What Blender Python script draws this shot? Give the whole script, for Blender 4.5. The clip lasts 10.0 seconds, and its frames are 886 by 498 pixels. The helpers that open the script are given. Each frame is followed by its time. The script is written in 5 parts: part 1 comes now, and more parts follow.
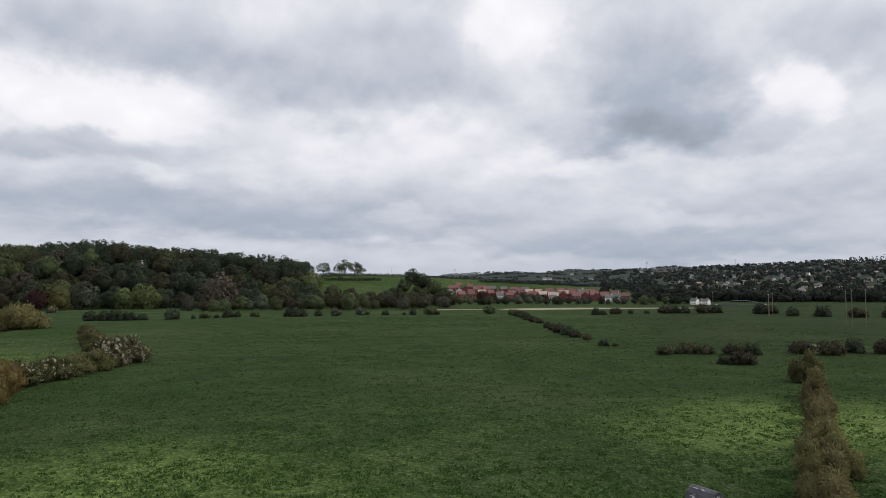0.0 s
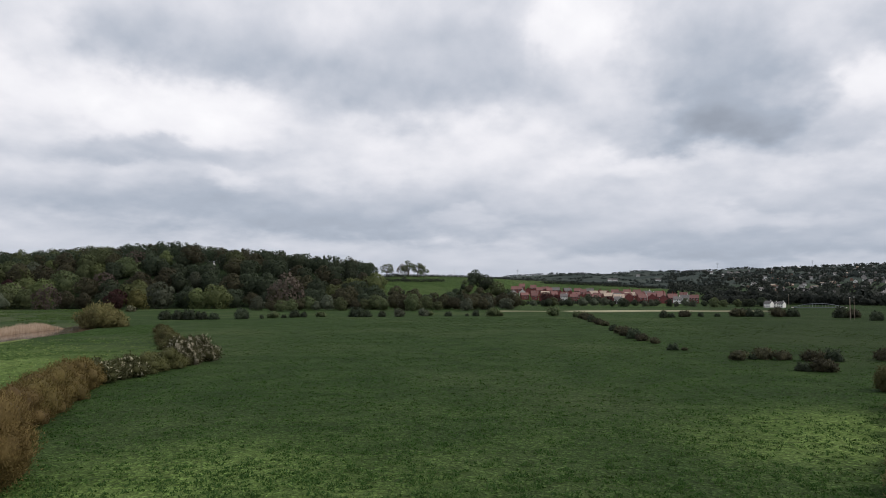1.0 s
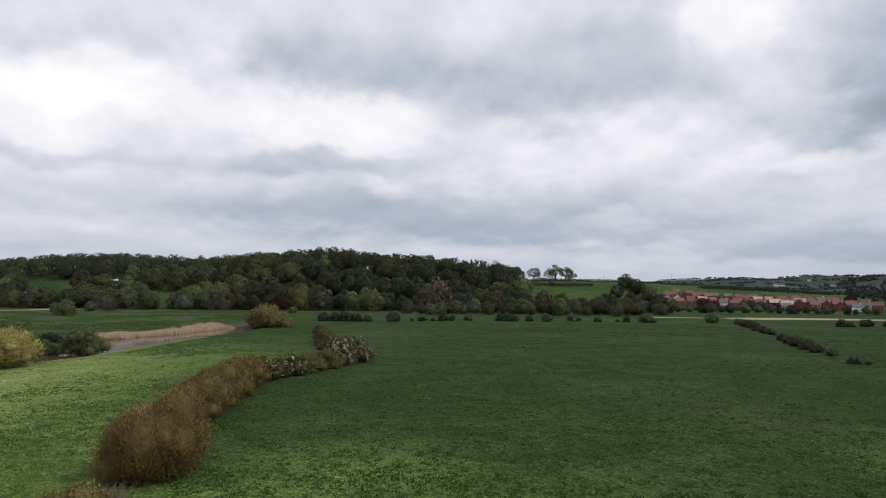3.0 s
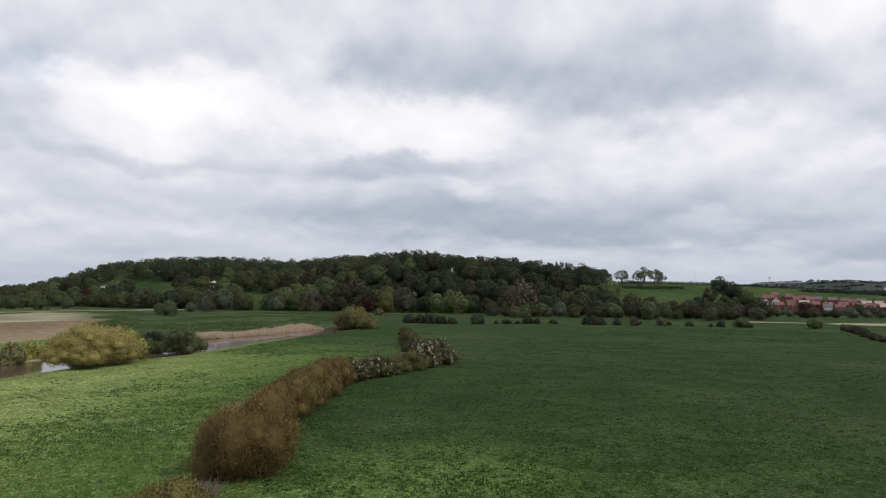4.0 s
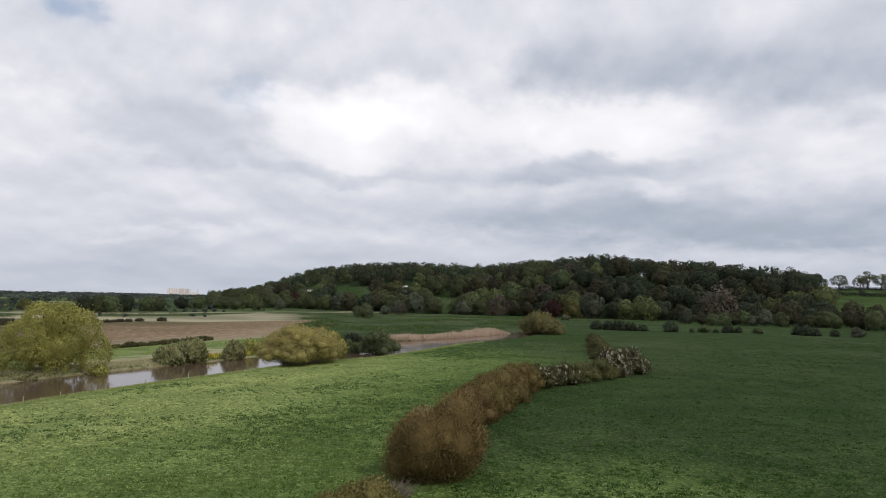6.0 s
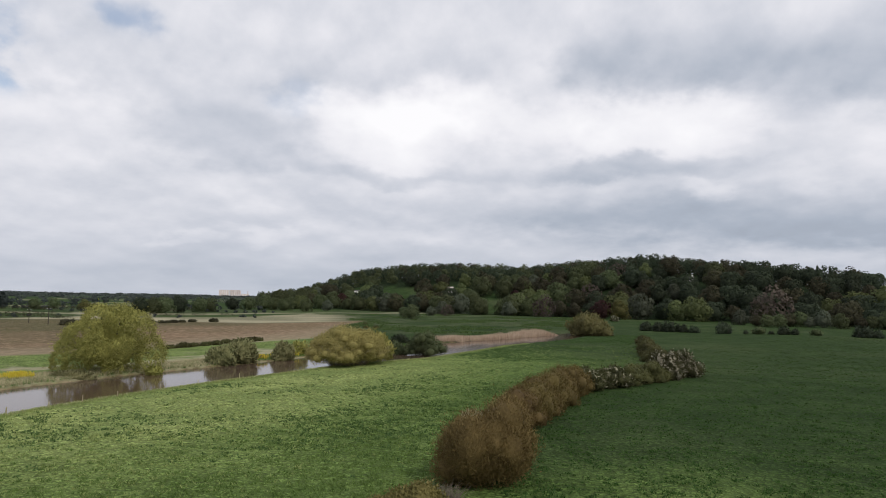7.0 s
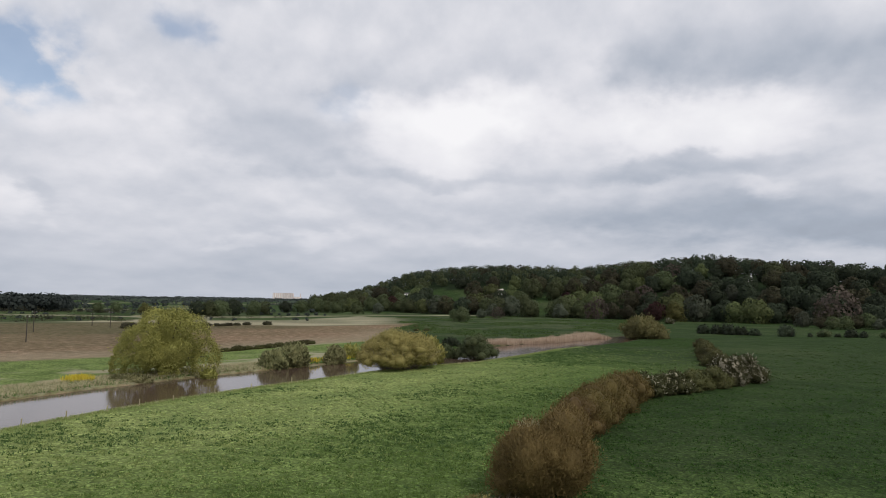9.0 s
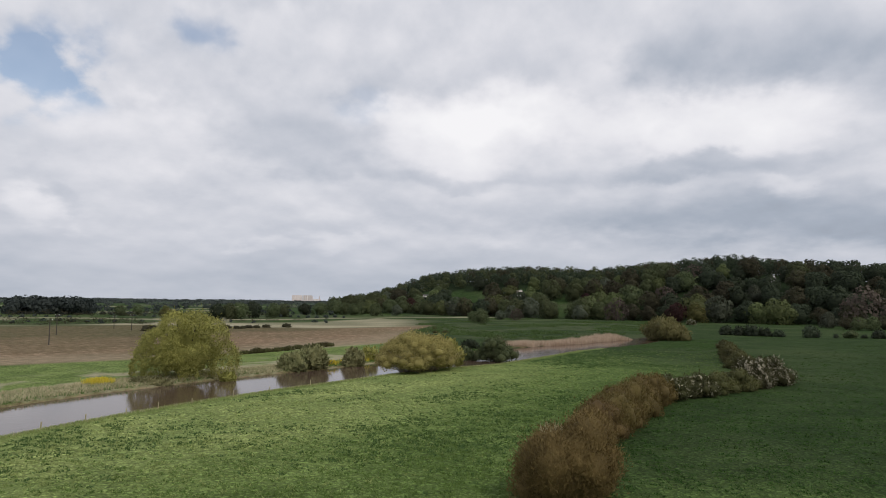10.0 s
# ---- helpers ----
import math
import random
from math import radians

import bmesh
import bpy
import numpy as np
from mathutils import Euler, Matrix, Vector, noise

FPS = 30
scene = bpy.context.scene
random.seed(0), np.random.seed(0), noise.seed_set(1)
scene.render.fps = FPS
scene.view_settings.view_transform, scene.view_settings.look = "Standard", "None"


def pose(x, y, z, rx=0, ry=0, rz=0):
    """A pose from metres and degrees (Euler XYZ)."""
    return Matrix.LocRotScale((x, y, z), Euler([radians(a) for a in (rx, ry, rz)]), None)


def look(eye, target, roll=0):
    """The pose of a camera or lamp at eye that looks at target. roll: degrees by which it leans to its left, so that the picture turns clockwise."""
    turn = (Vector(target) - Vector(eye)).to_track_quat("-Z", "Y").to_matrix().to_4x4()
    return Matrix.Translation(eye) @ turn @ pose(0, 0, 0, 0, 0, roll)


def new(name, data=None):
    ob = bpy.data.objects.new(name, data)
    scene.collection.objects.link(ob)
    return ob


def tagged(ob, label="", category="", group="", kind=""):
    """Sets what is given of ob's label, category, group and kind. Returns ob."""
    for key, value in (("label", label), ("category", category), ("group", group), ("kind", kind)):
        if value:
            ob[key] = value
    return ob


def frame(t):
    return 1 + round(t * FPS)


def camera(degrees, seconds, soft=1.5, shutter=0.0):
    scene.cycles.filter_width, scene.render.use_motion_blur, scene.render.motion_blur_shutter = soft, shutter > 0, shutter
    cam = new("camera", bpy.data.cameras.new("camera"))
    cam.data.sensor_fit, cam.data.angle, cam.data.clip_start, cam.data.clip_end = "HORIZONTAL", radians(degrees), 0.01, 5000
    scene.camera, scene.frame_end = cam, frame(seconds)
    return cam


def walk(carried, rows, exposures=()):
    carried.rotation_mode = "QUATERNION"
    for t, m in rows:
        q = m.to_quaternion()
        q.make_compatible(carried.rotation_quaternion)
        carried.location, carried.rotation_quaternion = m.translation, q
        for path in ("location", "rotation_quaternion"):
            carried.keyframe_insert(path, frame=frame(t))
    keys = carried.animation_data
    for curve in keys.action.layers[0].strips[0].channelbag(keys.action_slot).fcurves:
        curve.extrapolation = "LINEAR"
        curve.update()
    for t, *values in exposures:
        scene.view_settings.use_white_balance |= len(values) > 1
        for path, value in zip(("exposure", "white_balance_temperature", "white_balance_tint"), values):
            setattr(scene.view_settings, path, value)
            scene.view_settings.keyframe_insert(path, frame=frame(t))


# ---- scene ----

cam = camera(65.52, 10.0, soft=0.8)
# seconds, x, y, z, turn about x, y, z
ROWS = [
    (0.0, 0.000, 0.000, 10.000, 93.415, 0.342, 0.018),
    (0.5, -0.044, 0.216, 10.048, 93.450, 0.288, 1.721),
    (1.0, -0.046, 0.545, 10.108, 93.521, 0.116, 5.227),
    (1.5, -0.076, 0.728, 10.138, 93.593, -0.002, 8.396),
    (2.0, -0.172, 0.920, 10.159, 93.673, -0.088, 11.120),
    (2.2, -0.186, 0.996, 10.168, 93.706, -0.132, 12.311),
    (3.3, -0.265, 1.410, 10.217, 93.884, -0.373, 19.425),
    (3.5, -0.280, 1.485, 10.226, 93.917, -0.417, 20.835),
    (4.0, -0.326, 1.657, 10.229, 93.987, -0.535, 24.376),
    (4.5, -0.443, 1.871, 10.243, 94.046, -0.689, 28.104),
    (5.0, -0.557, 2.038, 10.283, 94.080, -0.831, 31.958),
    (5.5, -0.716, 2.200, 10.334, 94.131, -1.012, 35.766),
    (6.0, -0.947, 2.460, 10.314, 94.169, -1.086, 39.683),
    (6.2, -1.025, 2.506, 10.327, 94.170, -1.077, 40.522),
    (7.3, -1.451, 2.759, 10.397, 94.176, -1.028, 44.225),
    (7.5, -1.528, 2.805, 10.410, 94.177, -1.020, 44.546),
    (8.0, -1.776, 3.002, 10.465, 94.202, -0.939, 45.415),
    (8.5, -2.081, 3.236, 10.506, 94.245, -0.856, 46.473),
    (9.0, -2.464, 3.523, 10.539, 94.286, -0.828, 47.599),
    (9.5, -2.852, 3.790, 10.561, 94.325, -0.737, 48.541),
    (10.0, -3.139, 4.060, 10.540, 94.414, -0.627, 49.134),
]
EXPOSURES = [(0.0, 0.06), (5.0, 0.08), (7.5, 0.0), (10.0, -0.08)]
walk(cam, [(t, pose(x, y, z, rx, ry, rz)) for t, x, y, z, rx, ry, rz in ROWS], EXPOSURES)

# ---------------------------------------------------------------- light
SUN_AZ, SUN_EL = 98.0, 43.0      # degrees clockwise from ahead, and above the horizon
sun_data = bpy.data.lights.new("sun", "SUN")
sun_data.energy, sun_data.angle, sun_data.color = 1.7, radians(6), (1.0, 0.93, 0.80)
sun = new("sun", sun_data)
sun.matrix_world = look((0, 0, 0), (-math.sin(radians(SUN_AZ)) * math.cos(radians(SUN_EL)), -math.cos(radians(SUN_AZ)) * math.cos(radians(SUN_EL)), -math.sin(radians(SUN_EL))))


class Nodes:
    """Short calls for node trees."""

    def __init__(self, tree, fresh=True):
        self.tree = tree
        if fresh:
            tree.nodes.clear()

    def add(self, kind, **values):
        node = self.tree.nodes.new(kind)
        for key, value in values.items():
            setattr(node, key, value)
        return node

    def link(self, a, b):
        self.tree.links.new(a, b)

    def put(self, socket, value):
        if hasattr(value, "is_linked"):
            self.link(value, socket)
        else:
            socket.default_value = value

    def math(self, op, a, b=0.0, c=0.0, clamp=False):
        node = self.add("ShaderNodeMath", operation=op, use_clamp=clamp)
        for i, v in enumerate((a, b, c)):
            self.put(node.inputs[i], v)
        return node.outputs[0]

    def mix(self, fac, a, b, blend="MIX"):
        node = self.add("ShaderNodeMix", data_type="RGBA", blend_type=blend)
        self.put(node.inputs[0], fac)
        self.put(node.inputs[6], a if hasattr(a, "is_linked") else (*a, 1))
        self.put(node.inputs[7], b if hasattr(b, "is_linked") else (*b, 1))
        return node.outputs[2]

    def noise(self, vector, scale, detail=4.0, rough=0.55, distort=0.0):
        node = self.add("ShaderNodeTexNoise")
        if vector is not None:
            self.link(vector, node.inputs["Vector"])
        self.put(node.inputs["Scale"], scale)
        self.put(node.inputs["Detail"], detail)
        self.put(node.inputs["Roughness"], rough)
        self.put(node.inputs["Distortion"], distort)
        return node.outputs[0]

    def ramp(self, fac, lo, hi, a=0.0, b=1.0):
        node = self.add("ShaderNodeMapRange", interpolation_type="SMOOTHSTEP")
        for i, v in enumerate((fac, lo, hi, a, b)):
            self.put(node.inputs[i], v)
        return node.outputs[0]


# overcast sky with a few thin openings
world = bpy.data.worlds.new("sky")
scene.world = world
world.use_nodes = True
w = Nodes(world.node_tree)
coord = w.add("ShaderNodeTexCoord").outputs["Generated"]
xyz = w.add("ShaderNodeSeparateXYZ")
w.link(coord, xyz.inputs[0])
dx, dy, dz = xyz.outputs
reach = w.math("SQRT", w.math("ADD", w.math("MULTIPLY", dx, dx), w.math("MULTIPLY", dy, dy)))
reach = w.math("ADD", reach, 0.02)
height = w.math("LOGARITHM", w.math("ADD", w.math("MAXIMUM", dz, 0.0), 0.15), 2.71828)


def layer(lift):
    """Cloud coordinates, flatter towards the horizon."""
    v = w.add("ShaderNodeCombineXYZ")
    w.link(w.math("DIVIDE", dx, reach), v.inputs[0])
    w.link(w.math("DIVIDE", dy, reach), v.inputs[1])
    w.link(w.math("ADD", w.math("MULTIPLY", height, 0.62), lift), v.inputs[2])
    return v.outputs[0]


plane, above = layer(0.0), layer(0.03)
azim = w.math("MULTIPLY", w.math("ARCTAN2", dx, dy), 57.2958)
elev = w.math("MULTIPLY", w.math("ARCSINE", dz), 57.2958)
wob1 = w.math("MULTIPLY", w.math("SUBTRACT", w.noise(plane, 6.0, 6.0, 0.5), 0.5), 11.0)
wob2 = w.math("MULTIPLY", w.math("SUBTRACT", w.noise(above, 8.0, 6.0, 0.5), 0.5), 5.5)
wob3 = w.math("MULTIPLY", w.math("SUBTRACT", w.noise(plane, 24.0, 3.0, 0.5), 0.5), 2.6)
wob4 = w.math("MULTIPLY", w.math("SUBTRACT", w.noise(above, 28.0, 3.0, 0.5), 0.5), 1.3)
azw, elw = w.math("ADD", w.math("ADD", azim, wob1), wob3), w.math("ADD", w.math("ADD", elev, wob2), wob4)


def lobe(a, e, sa, se, amount):
    p = w.math("DIVIDE", w.math("SUBTRACT", azw, a), sa)
    q = w.math("DIVIDE", w.math("SUBTRACT", elw, e), se)
    s = w.math("ADD", w.math("MULTIPLY", p, p), w.math("MULTIPLY", q, q))
    s = w.math("POWER", s, 1.7)
    return w.math("MULTIPLY", w.math("EXPONENT", w.math("MULTIPLY", s, -1.0)), amount)


# cloud masses: azimuth, height, half widths, lighter or darker
DARK_CLOUDS = [(18.1, 15.5, 6.0, 5.1, -0.25), (15.4, 12.7, 9.1, 1.6, -0.17), (-24.0, 18.6, 7.6, 2.6, -0.14), (-7.2, 17.6, 12.0, 3.7, -0.17), (-30.5, 19.2, 3.2, 2.5, -0.10), (31.1, 18.2, 3.9, 3.2, -0.12), (-27.1, 10.5, 9.0, 1.0, -0.12), (-17.6, 6.7, 21.1, 2.5, -0.14), (26.6, 7.2, 8.9, 1.3, -0.12), (24.6, 10.8, 3.7, 0.9, -0.10), (20.3, 3.7, 15.3, 1.2, -0.06), (-56.1, 16.8, 1.9, 1.6, -0.08), (-48.8, 10.1, 7.9, 0.8, -0.08), (-30.4, 10.9, 5.3, 1.1, -0.10), (-46.2, 7.2, 13.6, 1.4, -0.06), (-60.9, 12.4, 7.2, 2.4, -0.13), (-76.8, 7.4, 1.9, 0.7, -0.06), (16.0, 4.6, 20.0, 2.0, -0.11), (-9.0, 5.6, 12.0, 1.5, -0.05), (-24.0, 6.5, 13.0, 2.4, -0.08)]
LIGHT_CLOUDS = [(-27.2, 13.8, 7.0, 3.2, 0.22), (-5.8, 12.3, 12.5, 2.7, 0.10), (6.4, 21.3, 5.0, 3.3, 0.20), (28.2, 14.4, 2.6, 2.2, 0.20), (-23.4, 8.8, 3.1, 0.6, 0.08), (-3.0, 5.9, 4.2, 0.7, 0.10), (12.5, 10.1, 7.6, 0.9, 0.08), (19.6, 5.7, 5.4, 0.9, 0.07), (-3.5, 2.9, 7.8, 1.5, 0.04), (-45.3, 15.5, 10.7, 2.3, 0.17), (-73.9, 13.6, 5.8, 1.9, 0.10), (-47.3, 13.8, 8.0, 3.0, 0.17), (-63.7, 21.8, 9.7, 1.7, 0.06), (-58.8, 5.0, 2.6, 1.0, 0.08), (-64.4, 4.3, 2.1, 0.6, 0.06), (-80.5, 6.3, 2.7, 1.4, 0.12), (-61.0, 10.0, 14.0, 6.0, 0.055)]
big = w.noise(plane, 3.1, 3.0, 0.45)
small = w.noise(plane, 8.0, 6.0, 0.5)
relief = w.math("SUBTRACT", small, w.noise(above, 8.0, 6.0, 0.5))
relief = w.math("MULTIPLY", relief, w.ramp(elev, 0.5, 8.0, 0.14, 0.30))
density = w.math("ADD", w.math("MULTIPLY", big, 0.16), w.math("MULTIPLY", small, 0.15))
density = w.math("ADD", w.math("ADD", density, relief), 0.438)
low = w.math("DIVIDE", elev, 5.0)
density = w.math("SUBTRACT", density, w.math("MULTIPLY", w.math("EXPONENT", w.math("MULTIPLY", w.math("MULTIPLY", low, low), -1.0)), 0.145))
for c in DARK_CLOUDS + LIGHT_CLOUDS:
    density = w.math("ADD", density, lobe(*c))
cloud = w.add("ShaderNodeValToRGB")
cr = cloud.color_ramp
cr.elements[0].position, cr.elements[0].color = 0.15, (0.288, 0.321, 0.382, 1)
cr.elements[1].position, cr.elements[1].color = 0.88, (0.965, 0.958, 0.982, 1)
for p, col in ((0.36, (0.408, 0.455, 0.538, 1)), (0.54, (0.608, 0.631, 0.700, 1)), (0.70, (0.820, 0.818, 0.865, 1))):
    el = cr.elements.new(p)
    el.color = col
w.link(density, cloud.inputs[0])
sky = w.add("ShaderNodeTexSky", sky_type="NISHITA", sun_disc=False, sun_elevation=radians(SUN_EL), sun_rotation=radians(SUN_AZ))
blue = w.mix(1.0, sky.outputs[0], (0.12, 0.12, 0.12), "MULTIPLY")
gap = w.math("ADD", lobe(-80.5, 16.5, 4.0, 3.2, 1.25), lobe(-70.5, 20.5, 2.4, 1.5, 0.8))
gap = w.math("ADD", gap, lobe(-56, 16, 2.2, 1.6, 0.30))
gap = w.math("MULTIPLY", gap, w.ramp(small, 0.58, 0.46), clamp=True)
skycol = w.mix(w.math("MULTIPLY", gap, 0.72), cloud.outputs[0], blue)
background = w.add("ShaderNodeBackground")
w.link(skycol, background.inputs[0])
background.inputs[1].default_value = 1.0
w.link(background.outputs[0], w.add("ShaderNodeOutputWorld").inputs[0])


# ---------------------------------------------------------------- materials
def material(name):
    m = bpy.data.materials.new(name)
    m.use_nodes = True
    n = Nodes(m.node_tree)
    n.where = n.add("ShaderNodeTexCoord").outputs["Object"]
    n.bsdf = n.add("ShaderNodeBsdfPrincipled")
    n.out = n.add("ShaderNodeOutputMaterial")
    n.link(n.bsdf.outputs[0], n.out.inputs[0])
    return m, n


def bump(n, height, strength, distance):
    b = n.add("ShaderNodeBump")
    b.inputs["Strength"].default_value, b.inputs["Distance"].default_value = strength, distance
    n.link(height, b.inputs["Height"])
    n.link(b.outputs[0], n.bsdf.inputs["Normal"])


def plain(name, a, b, scale=3.0, rough=0.7, metal=0.0, relief=0.01):
    """A surface of two mixed tones with grain."""
    m, n = material(name)
    f = n.noise(n.where, scale, 6.0, 0.65)
    g = n.noise(n.where, scale * 9, 4.0, 0.6)
    r = n.add("ShaderNodeObjectInfo").outputs["Random"]
    base = n.mix(n.ramp(f, 0.35, 0.65), a, b)
    base = n.mix(n.math("MULTIPLY", n.ramp(g, 0.4, 0.75), 0.25), base, tuple(c * 0.55 for c in a))
    hsv = n.add("ShaderNodeHueSaturation")
    n.link(base, hsv.inputs["Color"])
    n.link(n.math("ADD", n.math("MULTIPLY", r, 0.4), 0.8), hsv.inputs["Value"])
    n.link(hsv.outputs[0], n.bsdf.inputs["Base Color"])
    n.bsdf.inputs["Roughness"].default_value, n.bsdf.inputs["Metallic"].default_value = rough, metal
    if relief:
        bump(n, g, 0.4, relief)
    return m


def foliage(name, a, b, c=None, share=0.0, thin=0.4, vary=0.5):
    """Leaves of two tones, each clump of its own shade; c: flowers on a share of the clumps."""
    m, n = material(name)
    isle = n.add("ShaderNodeNewGeometry").outputs["Random Per Island"]
    own = n.add("ShaderNodeObjectInfo").outputs["Random"]
    lump = n.noise(n.where, 0.7, 3.0)
    col = n.mix(n.ramp(n.math("ADD", n.math("MULTIPLY", isle, 0.26), n.math("MULTIPLY", lump, 0.74)), 0.28, 0.72), a, b)
    if c:
        patch = n.ramp(n.noise(n.where, 1.5, 3.0), 0.48, 0.60)
        col = n.mix(n.math("LESS_THAN", isle, n.math("MULTIPLY", patch, share)), col, c)
    hsv = n.add("ShaderNodeHueSaturation")
    n.link(col, hsv.inputs["Color"])
    n.link(n.math("ADD", n.math("MULTIPLY", own, vary), 1.0 - vary / 2), hsv.inputs["Value"])
    n.link(n.math("ADD", n.math("MULTIPLY", own, 0.03), 0.485), hsv.inputs["Hue"])
    n.link(hsv.outputs[0], n.bsdf.inputs["Base Color"])
    n.bsdf.inputs["Roughness"].default_value = 0.75
    n.bsdf.inputs["Specular IOR Level"].default_value = 0.25
    t = n.add("ShaderNodeBsdfTranslucent")
    n.link(hsv.outputs[0], t.inputs[0])
    mix = n.add("ShaderNodeMixShader")
    mix.inputs[0].default_value = thin
    n.link(n.bsdf.outputs[0], mix.inputs[1])
    n.link(t.outputs[0], mix.inputs[2])
    n.link(mix.outputs[0], n.out.inputs[0])
    return m


LEAF_DARK = foliage("leaf_dark", (0.033, 0.045, 0.029), (0.062, 0.080, 0.046))
LEAF_MID = foliage("leaf_mid", (0.066, 0.086, 0.041), (0.118, 0.140, 0.064))
LEAF_LIGHT = foliage("leaf_light", (0.090, 0.113, 0.045), (0.146, 0.170, 0.068))
LEAF_YELLOW = foliage("leaf_yellow", (0.100, 0.102, 0.034), (0.165, 0.158, 0.054))
LEAF_TOWN = foliage("leaf_town", (0.023, 0.029, 0.025), (0.044, 0.052, 0.043))
LEAF_COPPER = foliage("leaf_copper", (0.030, 0.014, 0.014), (0.055, 0.022, 0.020))
LEAF_GREY = foliage("leaf_grey", (0.070, 0.085, 0.055), (0.125, 0.14, 0.10))
LEAF_PINK = foliage("leaf_pink", (0.080, 0.066, 0.054), (0.135, 0.105, 0.088))
LEAF_RUST = foliage("leaf_rust", (0.132, 0.096, 0.037), (0.240, 0.178, 0.070), vary=0.12)
LEAF_RUSSET = foliage("leaf_russet", (0.098, 0.072, 0.027), (0.185, 0.136, 0.052), vary=0.12)
LEAF_OLIVE = foliage("leaf_olive", (0.105, 0.099, 0.042), (0.190, 0.169, 0.072))
LEAF_BLOSSOM = foliage("leaf_blossom", (0.046, 0.050, 0.021), (0.082, 0.084, 0.034), (0.56, 0.53, 0.40), 0.62)
LEAF_BLOSSOM_THIN = foliage("leaf_blossom_thin", (0.046, 0.050, 0.021), (0.082, 0.084, 0.034), (0.50, 0.47, 0.34), 0.26)
LEAF_SALLOW = foliage("leaf_sallow", (0.155, 0.150, 0.048), (0.28, 0.25, 0.085), vary=0.12)
LEAF_HEDGE = foliage("leaf_hedge", (0.066, 0.070, 0.028), (0.122, 0.118, 0.046))
LEAF_SCRUB = foliage("leaf_scrub", (0.180, 0.190, 0.086), (0.30, 0.29, 0.145), vary=0.12)
# far leaves carry the grey-blue of haze in their base colour
LEAF_HAZY = foliage("leaf_hazy", (0.050, 0.064, 0.062), (0.080, 0.096, 0.088))
LEAF_HAZIER = foliage("leaf_hazier", (0.072, 0.088, 0.084), (0.108, 0.126, 0.118))
LEAF_BROWN = foliage("leaf_brown", (0.043, 0.043, 0.027), (0.088, 0.083, 0.046))
LEAF_WILLOW = foliage("leaf_willow", (0.225, 0.226, 0.064), (0.405, 0.392, 0.120), vary=0.12)
LEAF_PALE = foliage("leaf_pale", (0.275, 0.258, 0.090), (0.460, 0.420, 0.155), vary=0.12)
FLOWER = foliage("flower_yellow", (0.62, 0.55, 0.06), (0.80, 0.70, 0.10))
REED = foliage("reed_straw", (0.40, 0.290, 0.225), (0.57, 0.440, 0.350), vary=0.12)
DRY = foliage("dry_grass", (0.40, 0.36, 0.22), (0.60, 0.54, 0.36), vary=0.12)
BLADE = foliage("grass_blade", (0.033, 0.072, 0.0145), (0.062, 0.113, 0.0245), vary=0.12)
# a duller and a sunlit copy of the blade, sun mixed into the colour
BLADE_COOL = foliage("grass_blade_cool", (0.090, 0.160, 0.038), (0.148, 0.232, 0.060), vary=0.12)
BLADE_SUNLIT = foliage("grass_blade_sunlit", (0.200, 0.268, 0.088), (0.310, 0.366, 0.130), vary=0.12)
TUFT_LIGHT = foliage("grass_tuft_light", (0.052, 0.096, 0.027), (0.096, 0.152, 0.048), vary=0.12)
TUFT = foliage("grass_tuft", (0.020, 0.045, 0.008), (0.042, 0.076, 0.014), vary=0.12)
BARK = plain("bark", (0.060, 0.048, 0.036), (0.11, 0.09, 0.07), 4, 0.9, 0, 0.03)
TWIG = plain("twig", (0.16, 0.13, 0.10), (0.24, 0.20, 0.16), 4, 0.9, 0, 0.02)
POLE = plain("pole_wood", (0.040, 0.033, 0.028), (0.075, 0.064, 0.055), 3, 0.85, 0, 0.01)
BRICK = plain("red_brick", (0.150, 0.040, 0.040), (0.210, 0.062, 0.058), 0.8, 0.85, 0, 0.01)
BRICK_DULL = plain("brown_brick", (0.19, 0.115, 0.085), (0.27, 0.17, 0.13), 0.8, 0.85, 0, 0.01)
RENDER_GREY = plain("grey_render", (0.26, 0.25, 0.24), (0.36, 0.35, 0.33), 0.6, 0.8, 0, 0.004)
RENDERED = plain("white_wall", (0.72, 0.71, 0.69), (0.80, 0.79, 0.77), 0.6, 0.8, 0, 0.004)
TILE_RED = plain("red_tile", (0.130, 0.058, 0.055), (0.190, 0.090, 0.082), 1.2, 0.8, 0, 0.02)
TILE_GREY = plain("grey_tile", (0.085, 0.080, 0.082), (0.14, 0.132, 0.130), 1.2, 0.75, 0, 0.02)
TILE_BUFF = plain("buff_tile", (0.30, 0.235, 0.185), (0.40, 0.32, 0.26), 1.2, 0.8, 0, 0.02)
PAINT = plain("white_paint", (0.75, 0.75, 0.74), (0.80, 0.80, 0.79), 2, 0.5, 0, 0)
DOOR = plain("door_paint", (0.10, 0.05, 0.04), (0.14, 0.07, 0.06), 2, 0.5, 0, 0)
STEEL = plain("grey_steel", (0.30, 0.32, 0.34), (0.40, 0.42, 0.44), 2, 0.5, 0.7, 0)
BRIDGE = plain("bridge_paint", (0.13, 0.15, 0.17), (0.20, 0.22, 0.25), 2, 0.6, 0, 0)
PALE = plain("pale_cladding", (0.62, 0.52, 0.50), (0.70, 0.62, 0.60), 0.05, 0.7, 0, 0)
CAP = plain("weathered_cap", (0.030, 0.030, 0.037), (0.070, 0.070, 0.084), 9, 0.5, 0.0, 0.01)

